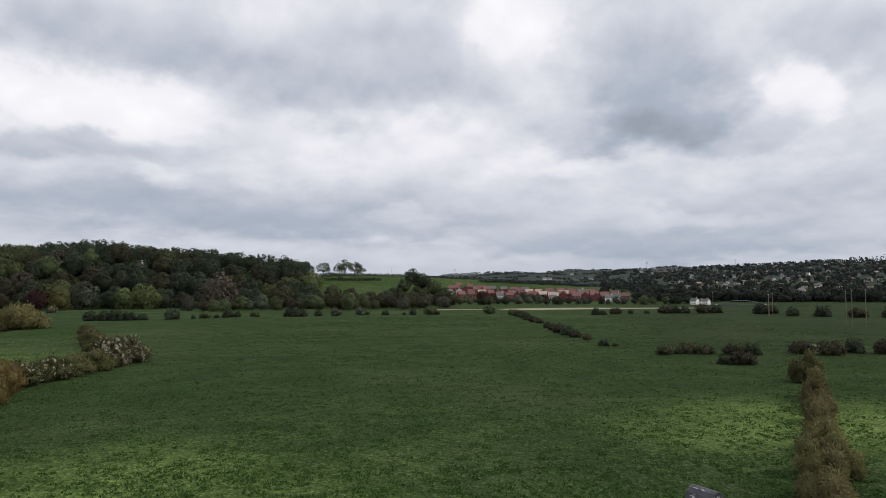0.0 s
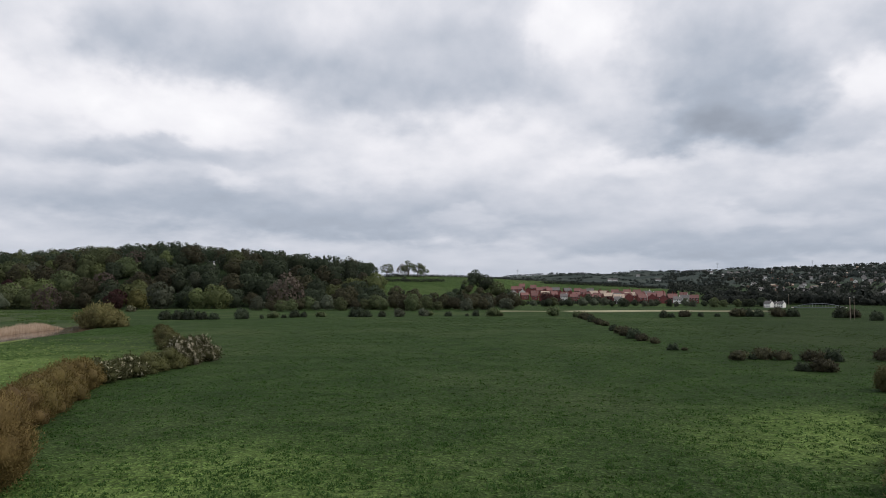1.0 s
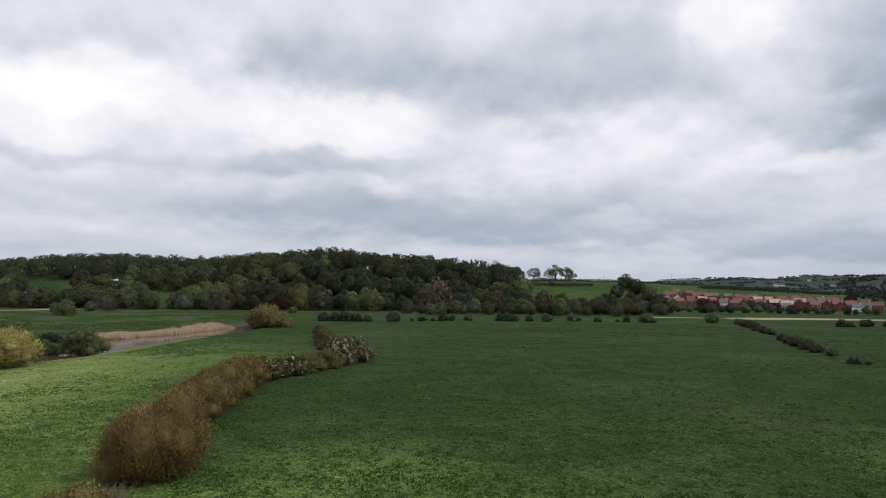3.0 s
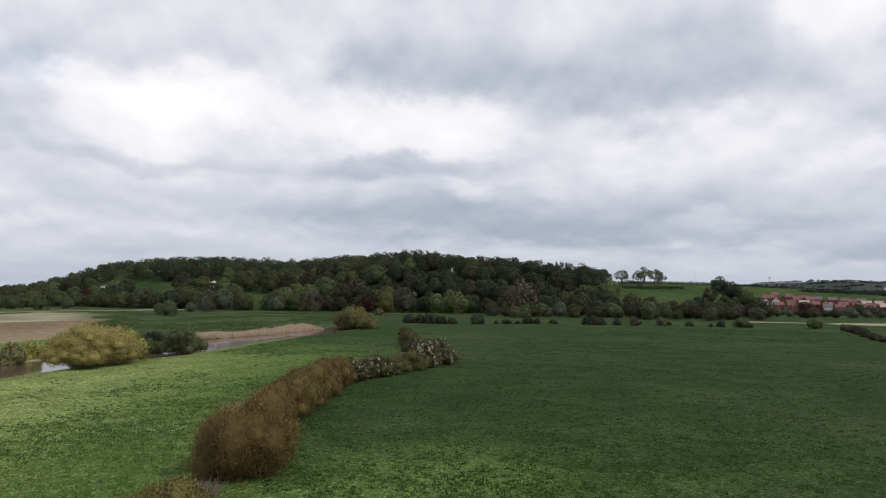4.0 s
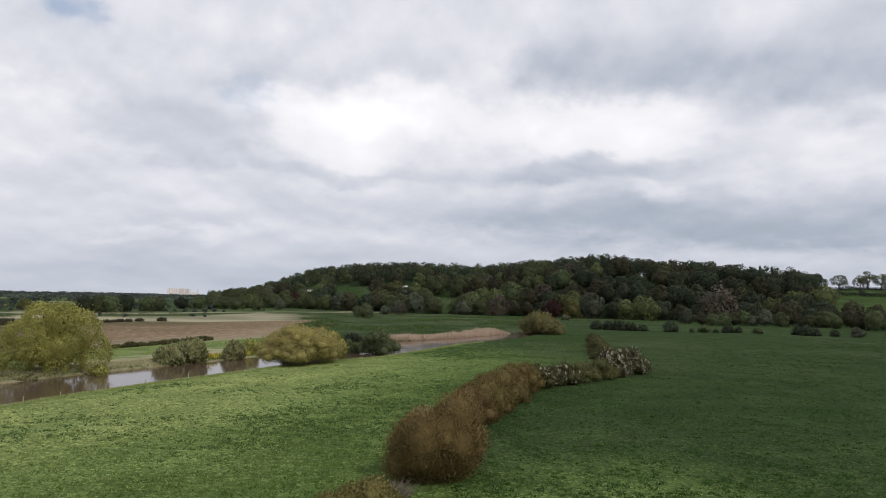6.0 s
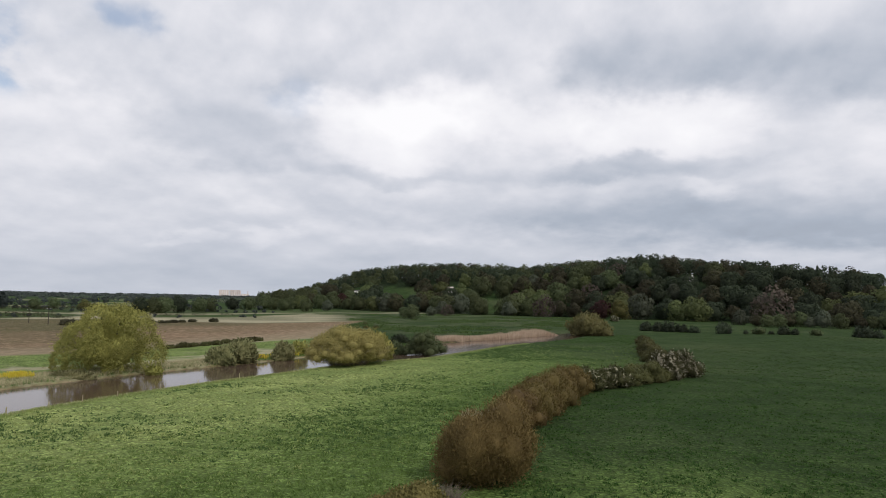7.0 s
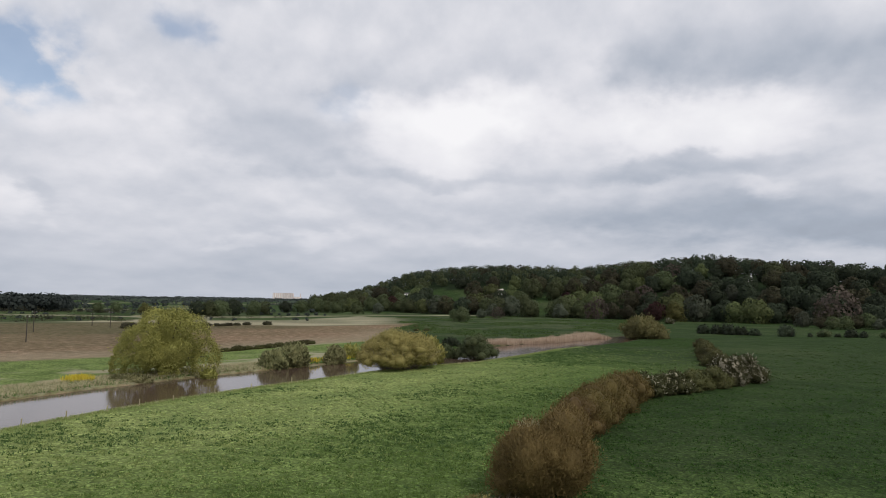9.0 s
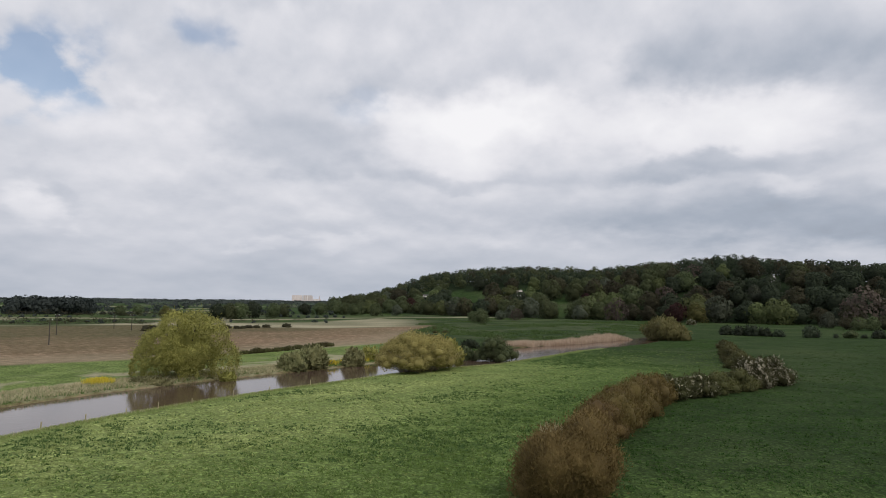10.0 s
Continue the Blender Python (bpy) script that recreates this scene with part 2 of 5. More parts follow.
cap_tree = Nodes(CAP.node_tree, False)
cap_bsdf = next(n for n in CAP.node_tree.nodes if n.type == "BSDF_PRINCIPLED")
cap_where = next(n for n in CAP.node_tree.nodes if n.type == "TEX_COORD").outputs["Object"]
cap_old = cap_bsdf.inputs["Base Color"].links[0].from_socket
streak = cap_tree.add("ShaderNodeMapping")
streak.inputs["Scale"].default_value = (16.0, 5.0, 16.0)
cap_tree.link(cap_where, streak.inputs[0])
cap_tree.link(cap_tree.mix(cap_tree.ramp(cap_tree.noise(streak.outputs[0], 1.0, 3.0), 0.60, 0.66), cap_old, (0.5, 0.5, 0.52)), cap_bsdf.inputs["Base Color"])

GLASS, gn = material("window_glass")
gn.bsdf.inputs["Base Color"].default_value = (0.03, 0.035, 0.04, 1)
gn.bsdf.inputs["Roughness"].default_value = 0.08

WATER, wn = material("river_water")
ripple = wn.add("ShaderNodeMapping")
ripple.inputs["Scale"].default_value = (1.0, 0.45, 1.0)
wn.link(wn.where, ripple.inputs[0])
wn.link(wn.mix(wn.noise(wn.where, 0.12, 3.0), (0.070, 0.046, 0.034), (0.105, 0.072, 0.056)), wn.bsdf.inputs["Base Color"])
wn.bsdf.inputs["Roughness"].default_value = 0.09
wn.bsdf.inputs["IOR"].default_value = 1.33
bump(wn, wn.noise(ripple.outputs[0], 1.6, 4.0, 0.55), 0.12, 0.05)

# one sheet of ground; the attribute "land" tells ploughland, stubble and sun-lightened meadow apart
GROUND, g = material("ground")
land = g.add("ShaderNodeVertexColor", layer_name="land")
sep = g.add("ShaderNodeSeparateColor")
g.link(land.outputs[0], sep.inputs[0])
plough, straw, meadow = sep.outputs
n1 = g.noise(g.where, 0.022, 4.0, 0.6)
n2 = g.noise(g.where, 0.16, 5.0, 0.6)
n3 = g.noise(g.where, 1.1, 5.0, 0.68)
n4 = g.noise(g.where, 5.0, 4.0, 0.7)
fieldcol = g.mix(g.ramp(n2, 0.35, 0.68), (0.0320, 0.0610, 0.0180), (0.0510, 0.089, 0.0265))
fieldcol = g.mix(g.ramp(n1, 0.46, 0.66), fieldcol, (0.067, 0.099, 0.037))
# meadow grass: lighter by kind, with a patch of sun painted into it
mead_suncol = g.mix(g.ramp(n2, 0.35, 0.65), (0.245, 0.318, 0.105), (0.360, 0.428, 0.150))
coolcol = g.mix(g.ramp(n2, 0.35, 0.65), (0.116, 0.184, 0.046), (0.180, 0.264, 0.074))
mead_suncol = g.mix(g.ramp(meadow, 0.40, 0.95), coolcol, mead_suncol)
grasscol = g.mix(g.ramp(meadow, 0.02, 0.60), fieldcol, mead_suncol)
grasscol = g.mix(g.math("MULTIPLY", g.ramp(n3, 0.52, 0.66), 0.55), grasscol, (0.020, 0.042, 0.010))
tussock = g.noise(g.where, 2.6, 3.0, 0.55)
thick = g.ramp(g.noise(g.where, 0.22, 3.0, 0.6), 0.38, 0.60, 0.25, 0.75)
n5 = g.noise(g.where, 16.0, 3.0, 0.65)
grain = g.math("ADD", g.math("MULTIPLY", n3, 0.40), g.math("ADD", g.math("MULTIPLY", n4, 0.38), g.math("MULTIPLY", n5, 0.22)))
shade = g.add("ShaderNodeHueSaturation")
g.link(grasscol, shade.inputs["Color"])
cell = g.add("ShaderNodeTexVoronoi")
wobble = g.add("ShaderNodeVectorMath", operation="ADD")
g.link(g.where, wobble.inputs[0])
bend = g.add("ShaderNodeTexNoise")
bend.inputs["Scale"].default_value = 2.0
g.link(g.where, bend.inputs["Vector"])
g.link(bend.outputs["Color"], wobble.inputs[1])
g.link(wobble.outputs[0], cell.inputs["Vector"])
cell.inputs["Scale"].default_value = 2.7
# shade in the gaps between tuffets is put into the grass colour
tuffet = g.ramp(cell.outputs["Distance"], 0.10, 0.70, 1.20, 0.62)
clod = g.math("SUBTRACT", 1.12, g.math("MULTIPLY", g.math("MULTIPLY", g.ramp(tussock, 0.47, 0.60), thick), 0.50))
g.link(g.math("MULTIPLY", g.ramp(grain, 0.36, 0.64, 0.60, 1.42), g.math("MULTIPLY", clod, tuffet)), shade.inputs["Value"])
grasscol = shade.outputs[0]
soil = g.mix(g.ramp(n2, 0.3, 0.7), (0.262, 0.182, 0.115), (0.340, 0.240, 0.158))
soil = g.mix(g.ramp(n3, 0.55, 0.85), soil, (0.120, 0.082, 0.052))
row_map = g.add("ShaderNodeMapping")
row_map.inputs["Rotation"].default_value = (0, 0, radians(5))
row_map.inputs["Scale"].default_value = (0.13, 0.010, 1)
g.link(g.where, row_map.inputs[0])
soil = g.mix(g.math("MULTIPLY", g.ramp(g.noise(row_map.outputs[0], 1.0, 4.0), 0.42, 0.62), 0.6), soil, (0.300, 0.215, 0.140))
furrow = g.add("ShaderNodeMapping")
furrow.inputs["Rotation"].default_value = (0, 0, radians(5))
furrow.inputs["Scale"].default_value = (0.9, 0.03, 1)
g.link(g.where, furrow.inputs[0])
soil = g.mix(g.math("MULTIPLY", g.ramp(g.noise(furrow.outputs[0], 1.0, 5.0, 0.65), 0.45, 0.62), 0.6), soil, (0.150, 0.105, 0.064))
soil = g.mix(g.math("MULTIPLY", g.ramp(n1, 0.44, 0.60), 0.55), soil, (0.165, 0.135, 0.075))
clods = g.noise(g.where, 0.55, 5.0, 0.75)
soil = g.mix(g.math("MULTIPLY", g.ramp(clods, 0.46, 0.60), 0.7), soil, (0.130, 0.092, 0.052))
soil = g.mix(g.math("MULTIPLY", g.ramp(clods, 0.46, 0.36), 0.65), soil, (0.440, 0.320, 0.225))
dry = g.mix(g.ramp(n3, 0.3, 0.7), (0.32, 0.29, 0.19), (0.46, 0.42, 0.30))
gcol = g.mix(plough, grasscol, soil)
gcol = g.mix(straw, gcol, dry)
# far ground: the blue-grey of distance haze, put into the colour
haze_land = g.mix(g.ramp(g.noise(g.where, 0.006, 4.0), 0.4, 0.6), (0.032, 0.044, 0.040), (0.054, 0.067, 0.058))
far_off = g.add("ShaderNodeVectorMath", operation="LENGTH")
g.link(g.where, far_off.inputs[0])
# leaf litter under the wood; over the right-hand pasture it paints in shade
litter_shade = g.mix(n2, (0.012, 0.021, 0.008), (0.022, 0.036, 0.014))
gcol = g.mix(land.outputs[1], gcol, g.mix(g.ramp(far_off.outputs["Value"], 760.0, 1000.0), litter_shade, haze_land))
g.link(gcol, g.bsdf.inputs["Base Color"])
g.bsdf.inputs["Roughness"].default_value = 0.95
g.bsdf.inputs["Specular IOR Level"].default_value = 0.06
bump(g, g.math("ADD", g.math("ADD", n3, tuffet), g.math("MULTIPLY", n4, 0.5)), 1.0, 0.26)


# ---------------------------------------------------------------- shape of the land
# river: middle of the stream and half its width
RIVER = np.array([(-28, -95, 9), (-46, -45, 8), (-62, -8, 7.4), (-74.6, 15, 7.1), (-78.4, 22, 7.3), (-82.0, 30, 7.4), (-86.3, 42, 7.5), (-89.2, 53, 7.4), (-92.2, 64, 7.0), (-95.0, 75, 7.8),
                  (-97.0, 88, 9.2), (-103, 108, 8.8), (-109, 127, 8.0), (-113.4, 148, 7.8), (-117, 168, 7.5), (-123, 190, 5.5), (-132, 206, 1.5)])


def river_distance(x, y):
    """Metres past the water's edge (minus: in the stream)."""
    best = np.full(np.shape(x), 1e9)
    for (ax, ay, aw), (bx, by, bw) in zip(RIVER[:-1], RIVER[1:]):
        vx, vy = bx - ax, by - ay
        t = np.clip(((x - ax) * vx + (y - ay) * vy) / (vx * vx + vy * vy), 0, 1)
        d = np.hypot(x - ax - t * vx, y - ay - t * vy) - (aw + t * (bw - aw))
        best = np.minimum(best, d)
    return best


def river_side(y):
    """x of the middle of the stream at y."""
    return np.interp(y, RIVER[:, 1], RIVER[:, 0])


TABLE = np.random.default_rng(5).random((256, 256))


def patches(x, y, size, seed=0):
    """Smooth random values from 0 to 1 that change over size metres."""
    u, v = np.asarray(x) / size + 37.7 * seed, np.asarray(y) / size + 11.3 * seed
    i, j = np.floor(u).astype(int), np.floor(v).astype(int)
    f, h = u - i, v - j
    f, h = f * f * (3 - 2 * f), h * h * (3 - 2 * h)
    g = lambda a, b: TABLE[a % 256, b % 256]
    return (g(i, j) * (1 - f) + g(i + 1, j) * f) * (1 - h) + (g(i, j + 1) * (1 - f) + g(i + 1, j + 1) * f) * h


def smooth(v, a, b):
    t = np.clip((v - a) / (b - a), 0, 1)
    return t * t * (3 - 2 * t)


#           azimuth, foot, brow, height of the near hills
HILLS = np.array([(-66, 600, 950, 0), (-58, 560, 900, 0), (-55.5, 560, 860, 5), (-50, 565, 800, 30), (-44, 520, 750, 36), (-37, 480, 700, 31), (-32, 460, 660, 35), (-26.5, 450, 640, 39),
                  (-20, 440, 600, 31), (-15, 430, 570, 25), (-11, 420, 560, 21), (-9, 420, 600, 24), (-3, 440, 640, 23.5), (1, 560, 780, 23), (5.4, 565, 850, 20.5), (9, 560, 880, 17), (14, 560, 900, 11), (20, 620, 900, 0)])
#           azimuth, foot, brow, height of the far hills
FAR = np.array([(-100, 1500, 3600, 7), (-56, 1500, 3600, 7), (-40, 1500, 3000, 20), (-20, 1500, 2900, 40), (-3, 1500, 2900, 66), (4.5, 1300, 2800, 78), (10, 1100, 2800, 82), (15, 720, 2500, 78), (21, 640, 2400, 80), (27, 620, 2300, 84), (33, 620, 2200, 84), (60, 700, 2200, 70), (100, 900, 2500, 20)])


def land_height(x, y):
    x, y = np.asarray(x, float), np.asarray(y, float)
    r, az = np.hypot(x, y), np.degrees(np.arctan2(x, y))
    z = 0.18 * np.sin(x * 0.045 + 1.3) * np.cos(y * 0.038) + 0.08 * np.sin(x * 0.13 + y * 0.11)
    z = z * smooth(r, 15, 60)
    f, b, h = (np.interp(az, HILLS[:, 0], HILLS[:, i]) for i in (1, 2, 3))
    t = np.clip((r - f) / (b - f), 0, 1)
    z = z + h * np.sin(t * np.pi / 2) ** 1.25 * (1 - 0.3 * smooth(r, b, b + 700))
    f, b, h = (np.interp(az, FAR[:, 0], FAR[:, i]) for i in (1, 2, 3))
    t = np.clip((r - f) / (b - f), 0, 1)
    z = np.maximum(z, h * t ** 1.1 + 5 * smooth(r, 900, 1600) * np.sin(az * 0.9 + 1) * np.sin(r * 0.004) * smooth(az, 0, 12))
    z = z + smooth(r, 3000, 4200) * (0.5 + 5 * patches(az, 0 * az, 3.0, 6) + 2 * patches(az, 0 * az, 0.8, 7)) * (0.3 + 0.7 * smooth(az, -50, -30))
    d = river_distance(x, y)
    return z * smooth(d, -1, 12) - 1.2 * (1 - smooth(d, -2.2, 0.6))


def height(x, y):
    return float(land_height(x, y))


def land_use(x, y):
    """Shares of ploughland, stubble and grass lightened by kind and by painted sun."""
    r, az = np.hypot(x, y), np.degrees(np.arctan2(x, y))
    wob = 2.2 * np.sin(x * 0.07 + 0.5 * np.sin(y * 0.05)) + 1.4 * np.sin(y * 0.11 + x * 0.03)
    side = x - river_side(np.clip(y, -90, 200))                   # minus: across the river
    far_bank = (side < 0) & (y < 420) & (y > -200)
    # ploughed field across the river
    near_edge = np.interp(y, [-100, 22, 42, 65, 71, 85, 93, 112, 124, 240], [-120, -125.5, -128.4, -132, -135, -139.5, -143.5, -151, -160, -215])
    far_edge = np.interp(y, [-100, 44, 95, 119, 131, 147, 172, 240], [-305, -302, -298, -268, -250, -238, -236, -250])
    top = np.interp(x, [-300, -150], [262, 112])
    pl = (1 - 0.5 * smooth(near_edge - x + 6 * wob, 30, 80)) * smooth(near_edge - x + wob, -2, 3) * smooth(x - far_edge + wob, -3, 6) * smooth(top - y + wob, -3, 5)
    st = smooth(far_edge - x + wob, -6, 4) * smooth(x - far_edge + np.interp(y, [40, 100, 120, 240], [9, 12, 62, 80]) + 2 * wob, -6, 6) * smooth(330 - y, 0, 30) * smooth(-az, 49, 54)
    st = np.maximum(st, 0.8 * smooth(np.abs(x - far_edge + 115 + 3 * wob), 16, 8) * smooth(400 - y, 0, 30))
    st = st * (0.55 + 0.45 * smooth(patches(x, y, 60.0, 14) + 0.4 * patches(x, y, 14.0, 15), 0.45, 0.95))
    rough = 0.10 * smooth(patches(x, y * 0.5, 9.0, 16) + 0.5 * patches(x, y, 3.0, 17), 0.7, 1.1) * smooth(r, 170, 230) * smooth(-az, 28, 36) * (r < 560) * (pl < 0.3)
    st = np.maximum(st, rough)
    rim = np.abs(near_edge - x + wob)
    st = np.maximum(st, 0.55 * smooth(rim, 2.2, 0.8) * (y > 60) * (y < 125))
    st = np.maximum(st, 0.32 * pl * smooth(30 - (near_edge - x + 2 * wob), 0, 22))
    st, pl = np.where(far_bank | (rough > 0), st, 0.0), pl * far_bank
    d = river_distance(x, y)
    pl = np.maximum(pl, 0.85 * smooth(0.9 - np.abs(d + 0.1 + 0.15 * wob), 0, 0.6) * (side < 0) * (y < 130))     # bare mud at the far water's edge
    # dry fringe on the far bank, and the pale flood bank at the far end of the field
    st = np.maximum(st, 0.75 * smooth(np.abs(d - 4.0 + wob), 3.5, 1.0) * (side < 0) * smooth(y, -60, -20) * smooth(100 - y, 0, 20))
    st = np.maximum(st, 0.9 * smooth(np.abs(y - 352 - 0.06 * x + 2 * wob), 15, 9) * smooth(x, 26, 34) * smooth(140 - x, 0, 20))
    st = np.maximum(st, 0.7 * smooth(np.abs(y - 350 + wob), 12, 7) * smooth(x, -10, 0) * smooth(24 - x, 0, 4))
    st = np.maximum(st, 0.9 * smooth(1.0 - np.hypot((x - 66) / 7, (y - 118) / 5.0), 0, 0.4))
    hedge = np.interp(y, [-30, 26, 36, 46, 55, 64, 72, 84, 98, 125, 147, 240], [-26, -25.5, -29, -35, -39, -42.4, -44.6, -44.5, -43, -60, -75, -122])
    # painted sun: the meadow brightens from the hedge towards the river
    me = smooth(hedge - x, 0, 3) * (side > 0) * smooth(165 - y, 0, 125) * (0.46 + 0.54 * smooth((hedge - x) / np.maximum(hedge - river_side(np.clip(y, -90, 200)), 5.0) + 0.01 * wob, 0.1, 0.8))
    # two more sun patches, painted on the near field
    me = np.maximum(me, 0.40 * smooth(1 - np.hypot((x + 18) / 46, (y - 24) / 60) + 0.04 * wob, 0, 0.95) * (0.6 + 0.8 * patches(x, y, 11.0, 18)))
    me = np.maximum(me, 0.40 * smooth(20 + 2 * wob - np.hypot((x - 34) * 0.55, y - 46), 0, 20) * (0.6 + 0.8 * patches(x, y, 9.0, 19)))
    me = np.maximum(me, 0.62 * (side < 0) * smooth(44 - d, 0, 10) * smooth(130 - y, 0, 40))
    st = np.maximum(st, 0.85 * smooth(patches(x, y, 5.0, 9) + 0.5 * patches(x, y, 1.7, 12), 0.72, 0.98) * (side < 0) * smooth(24 - d, 0, 10) * smooth(95 - y, 0, 20) * (pl < 0.4))
    me = np.maximum(me, (0.13 + 0.10 * patches(x, y, 70.0, 20)) * smooth(r, 440, 480) * (az > -12) * (az < 14) * (r < 900))
    farm = (az < -52) & (r > 330)
    me = np.maximum(me, np.where(farm, 0.03 + 0.13 * (patches(az * 18.0, r * 0.35, 60.0, 24) > 0.55), 0.0))
    st = np.maximum(st, np.where(farm & (r < 1500), 0.5 * smooth(patches(az * 22.0, r * 0.5, 45.0, 25), 0.74, 0.80), 0.0))
    return pl, np.where((pl > 0.5) & (d > 30), st, np.where(pl > 0.5, st * 0.3, st)), me


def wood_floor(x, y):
    """Dark fallen leaves under the wood."""
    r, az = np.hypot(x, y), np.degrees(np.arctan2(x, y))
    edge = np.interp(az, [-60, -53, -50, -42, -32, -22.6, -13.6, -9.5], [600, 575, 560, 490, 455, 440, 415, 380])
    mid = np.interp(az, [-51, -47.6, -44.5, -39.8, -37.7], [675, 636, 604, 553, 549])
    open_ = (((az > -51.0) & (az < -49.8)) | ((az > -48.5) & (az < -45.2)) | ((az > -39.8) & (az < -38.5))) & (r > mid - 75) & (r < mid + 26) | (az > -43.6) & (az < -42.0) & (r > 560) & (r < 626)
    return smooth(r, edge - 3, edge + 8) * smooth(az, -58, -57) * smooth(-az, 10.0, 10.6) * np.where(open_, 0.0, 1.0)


def sheet(name, xs, ys, zs, faces, mat):
    me = bpy.data.meshes.new(name)
    me.from_pydata(np.column_stack([xs, ys, zs]).tolist(), [], faces)
    me.materials.append(mat)
    for p in me.polygons:
        p.use_smooth = True
    return me


azs = np.radians(np.concatenate([np.arange(-180, -92, 4.0), np.arange(-90, 40, 0.4), np.arange(42, 180, 4.0)]))
radii = [0.5, 3.0, 7.0, 12.0]
while radii[-1] < 4600:
    q = radii[-1]
    radii.append(q * (1.03 if q < 30 else 1.013 if q < 170 else 1.022))
radii = np.array(radii)
RR, AA = np.meshgrid(radii, azs, indexing="ij")
gx, gy = (RR * np.sin(AA)).ravel(), (RR * np.cos(AA)).ravel()
gz = land_height(gx, gy)
na, nr = len(azs), len(radii)
faces = [(i * na + (j + 1) % na, i * na + j, (i + 1) * na + j, (i + 1) * na + (j + 1) % na) for i in range(nr - 1) for j in range(na)]
faces.append(tuple(range(na)))
ground_mesh = sheet("ground", gx, gy, gz, [f[::-1] for f in faces], GROUND)
col = ground_mesh.color_attributes.new("land", "FLOAT_COLOR", "POINT")
pl, st, me_ = land_use(gx, gy)
rg, ag = np.hypot(gx, gy), np.degrees(np.arctan2(gx, gy))
# alpha: painted haze far off, painted shade on right pasture, wood litter
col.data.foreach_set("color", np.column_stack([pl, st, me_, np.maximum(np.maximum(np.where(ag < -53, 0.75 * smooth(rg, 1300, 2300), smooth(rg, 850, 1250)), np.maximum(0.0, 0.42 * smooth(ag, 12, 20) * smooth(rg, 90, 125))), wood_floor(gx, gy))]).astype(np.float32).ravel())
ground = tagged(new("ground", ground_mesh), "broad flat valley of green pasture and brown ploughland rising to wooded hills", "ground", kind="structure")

# water
wx, wy, wf = [], [], []
for i, (x, y, h) in enumerate(RIVER):
    a, b = RIVER[max(i - 1, 0)], RIVER[min(i + 1, len(RIVER) - 1)]
    t = np.array([b[0] - a[0], b[1] - a[1]])
    t /= np.hypot(*t)
    for s in (-1, 1):
        wx.append(x - s * t[1] * (h + 2.2))
        wy.append(y + s * t[0] * (h + 2.2))
    if i:
        k = 2 * i
        wf.append((k - 2, k - 1, k + 1, k))
water = tagged(new("water", sheet("water", wx, wy, np.full(len(wx), -0.28), wf, WATER)), "slow brown river with soft sky reflections between grassy banks", "river", kind="structure")


# ---------------------------------------------------------------- building things
def thing(name, x, y, z=None, label="", category="", group="", kind="", turn=0.0, size=1.0):
    ob = new(name)
    ob.empty_display_size = 0.2
    ob.matrix_world = pose(x, y, height(x, y) if z is None else z, 0, 0, turn) @ Matrix.Scale(size, 4)
    return tagged(ob, label, category, group, kind)


def child(name, mesh, parent, label=""):
    ob = new(name, mesh)
    ob.parent = parent
    return tagged(ob, label)


def part(name, bm, mat, parent, label="", flat=True):
    me = bpy.data.meshes.new(name)
    bm.to_mesh(me)
    bm.free()
    me.materials.append(mat)
    if not flat:
        for p in me.polygons:
            p.use_smooth = True
    return child(name, me, parent, label)


def leaf_mesh(name, mat, v, out, core=(), keep=0.3, rng=None, rings=(5, 8), fill=0.72, floor=0.02):
    """Four-cornered leaves, v: (n, 4, 3), that face the way out of their crown and are shaded with its roundness; core: lumps that fill the inside."""
    face = np.cross(v[:, 2] - v[:, 0], v[:, 3] - v[:, 1])
    face /= np.linalg.norm(face, axis=1, keepdims=True) + 1e-9
    out = out / (np.linalg.norm(out, axis=1, keepdims=True) + 1e-9)
    back = np.sum(face * out, 1) < 0
    v[back] = v[back][:, ::-1]
    face[back] *= -1
    soft = out * (1 - keep) + face * keep
    soft /= np.linalg.norm(soft, axis=1, keepdims=True) + 1e-9
    n = len(v)
    verts, fac = [v.reshape(-1, 3)], np.arange(4 * n).reshape(n, 4).tolist()
    normals = [np.repeat(soft, 4, 0)]
    base = 4 * n
    up, round_ = rings
    th = math.pi * (np.repeat(np.arange(up), round_) + 0.5) / up
    ph = 2 * math.pi * np.tile(np.arange(round_), up) / round_
    ball = np.column_stack([np.sin(th) * np.cos(ph), np.sin(th) * np.sin(ph), np.cos(th)])
    for lump in core:
        l = np.array(lump)
        p = l[:3] + ball * l[3:] * (fill + 0.12 * rng.random(len(ball)))[:, None]
        p[:, 2] = np.maximum(p[:, 2], floor)
        verts.append(p), normals.append(ball)
        for i in range(up - 1):
            for j in range(round_):
                k = (j + 1) % round_
                fac.append([base + i * round_ + j, base + (i + 1) * round_ + j, base + (i + 1) * round_ + k, base + i * round_ + k])
        fac.append([base + j for j in range(round_)])
        base += len(ball)
    me = bpy.data.meshes.new(name)
    me.from_pydata(np.concatenate(verts).tolist(), [], fac)
    me.materials.append(mat)
    me.polygons.foreach_set("use_smooth", np.ones(len(fac), bool))
    me.normals_split_custom_set_from_vertices(np.concatenate(normals).tolist())
    return me


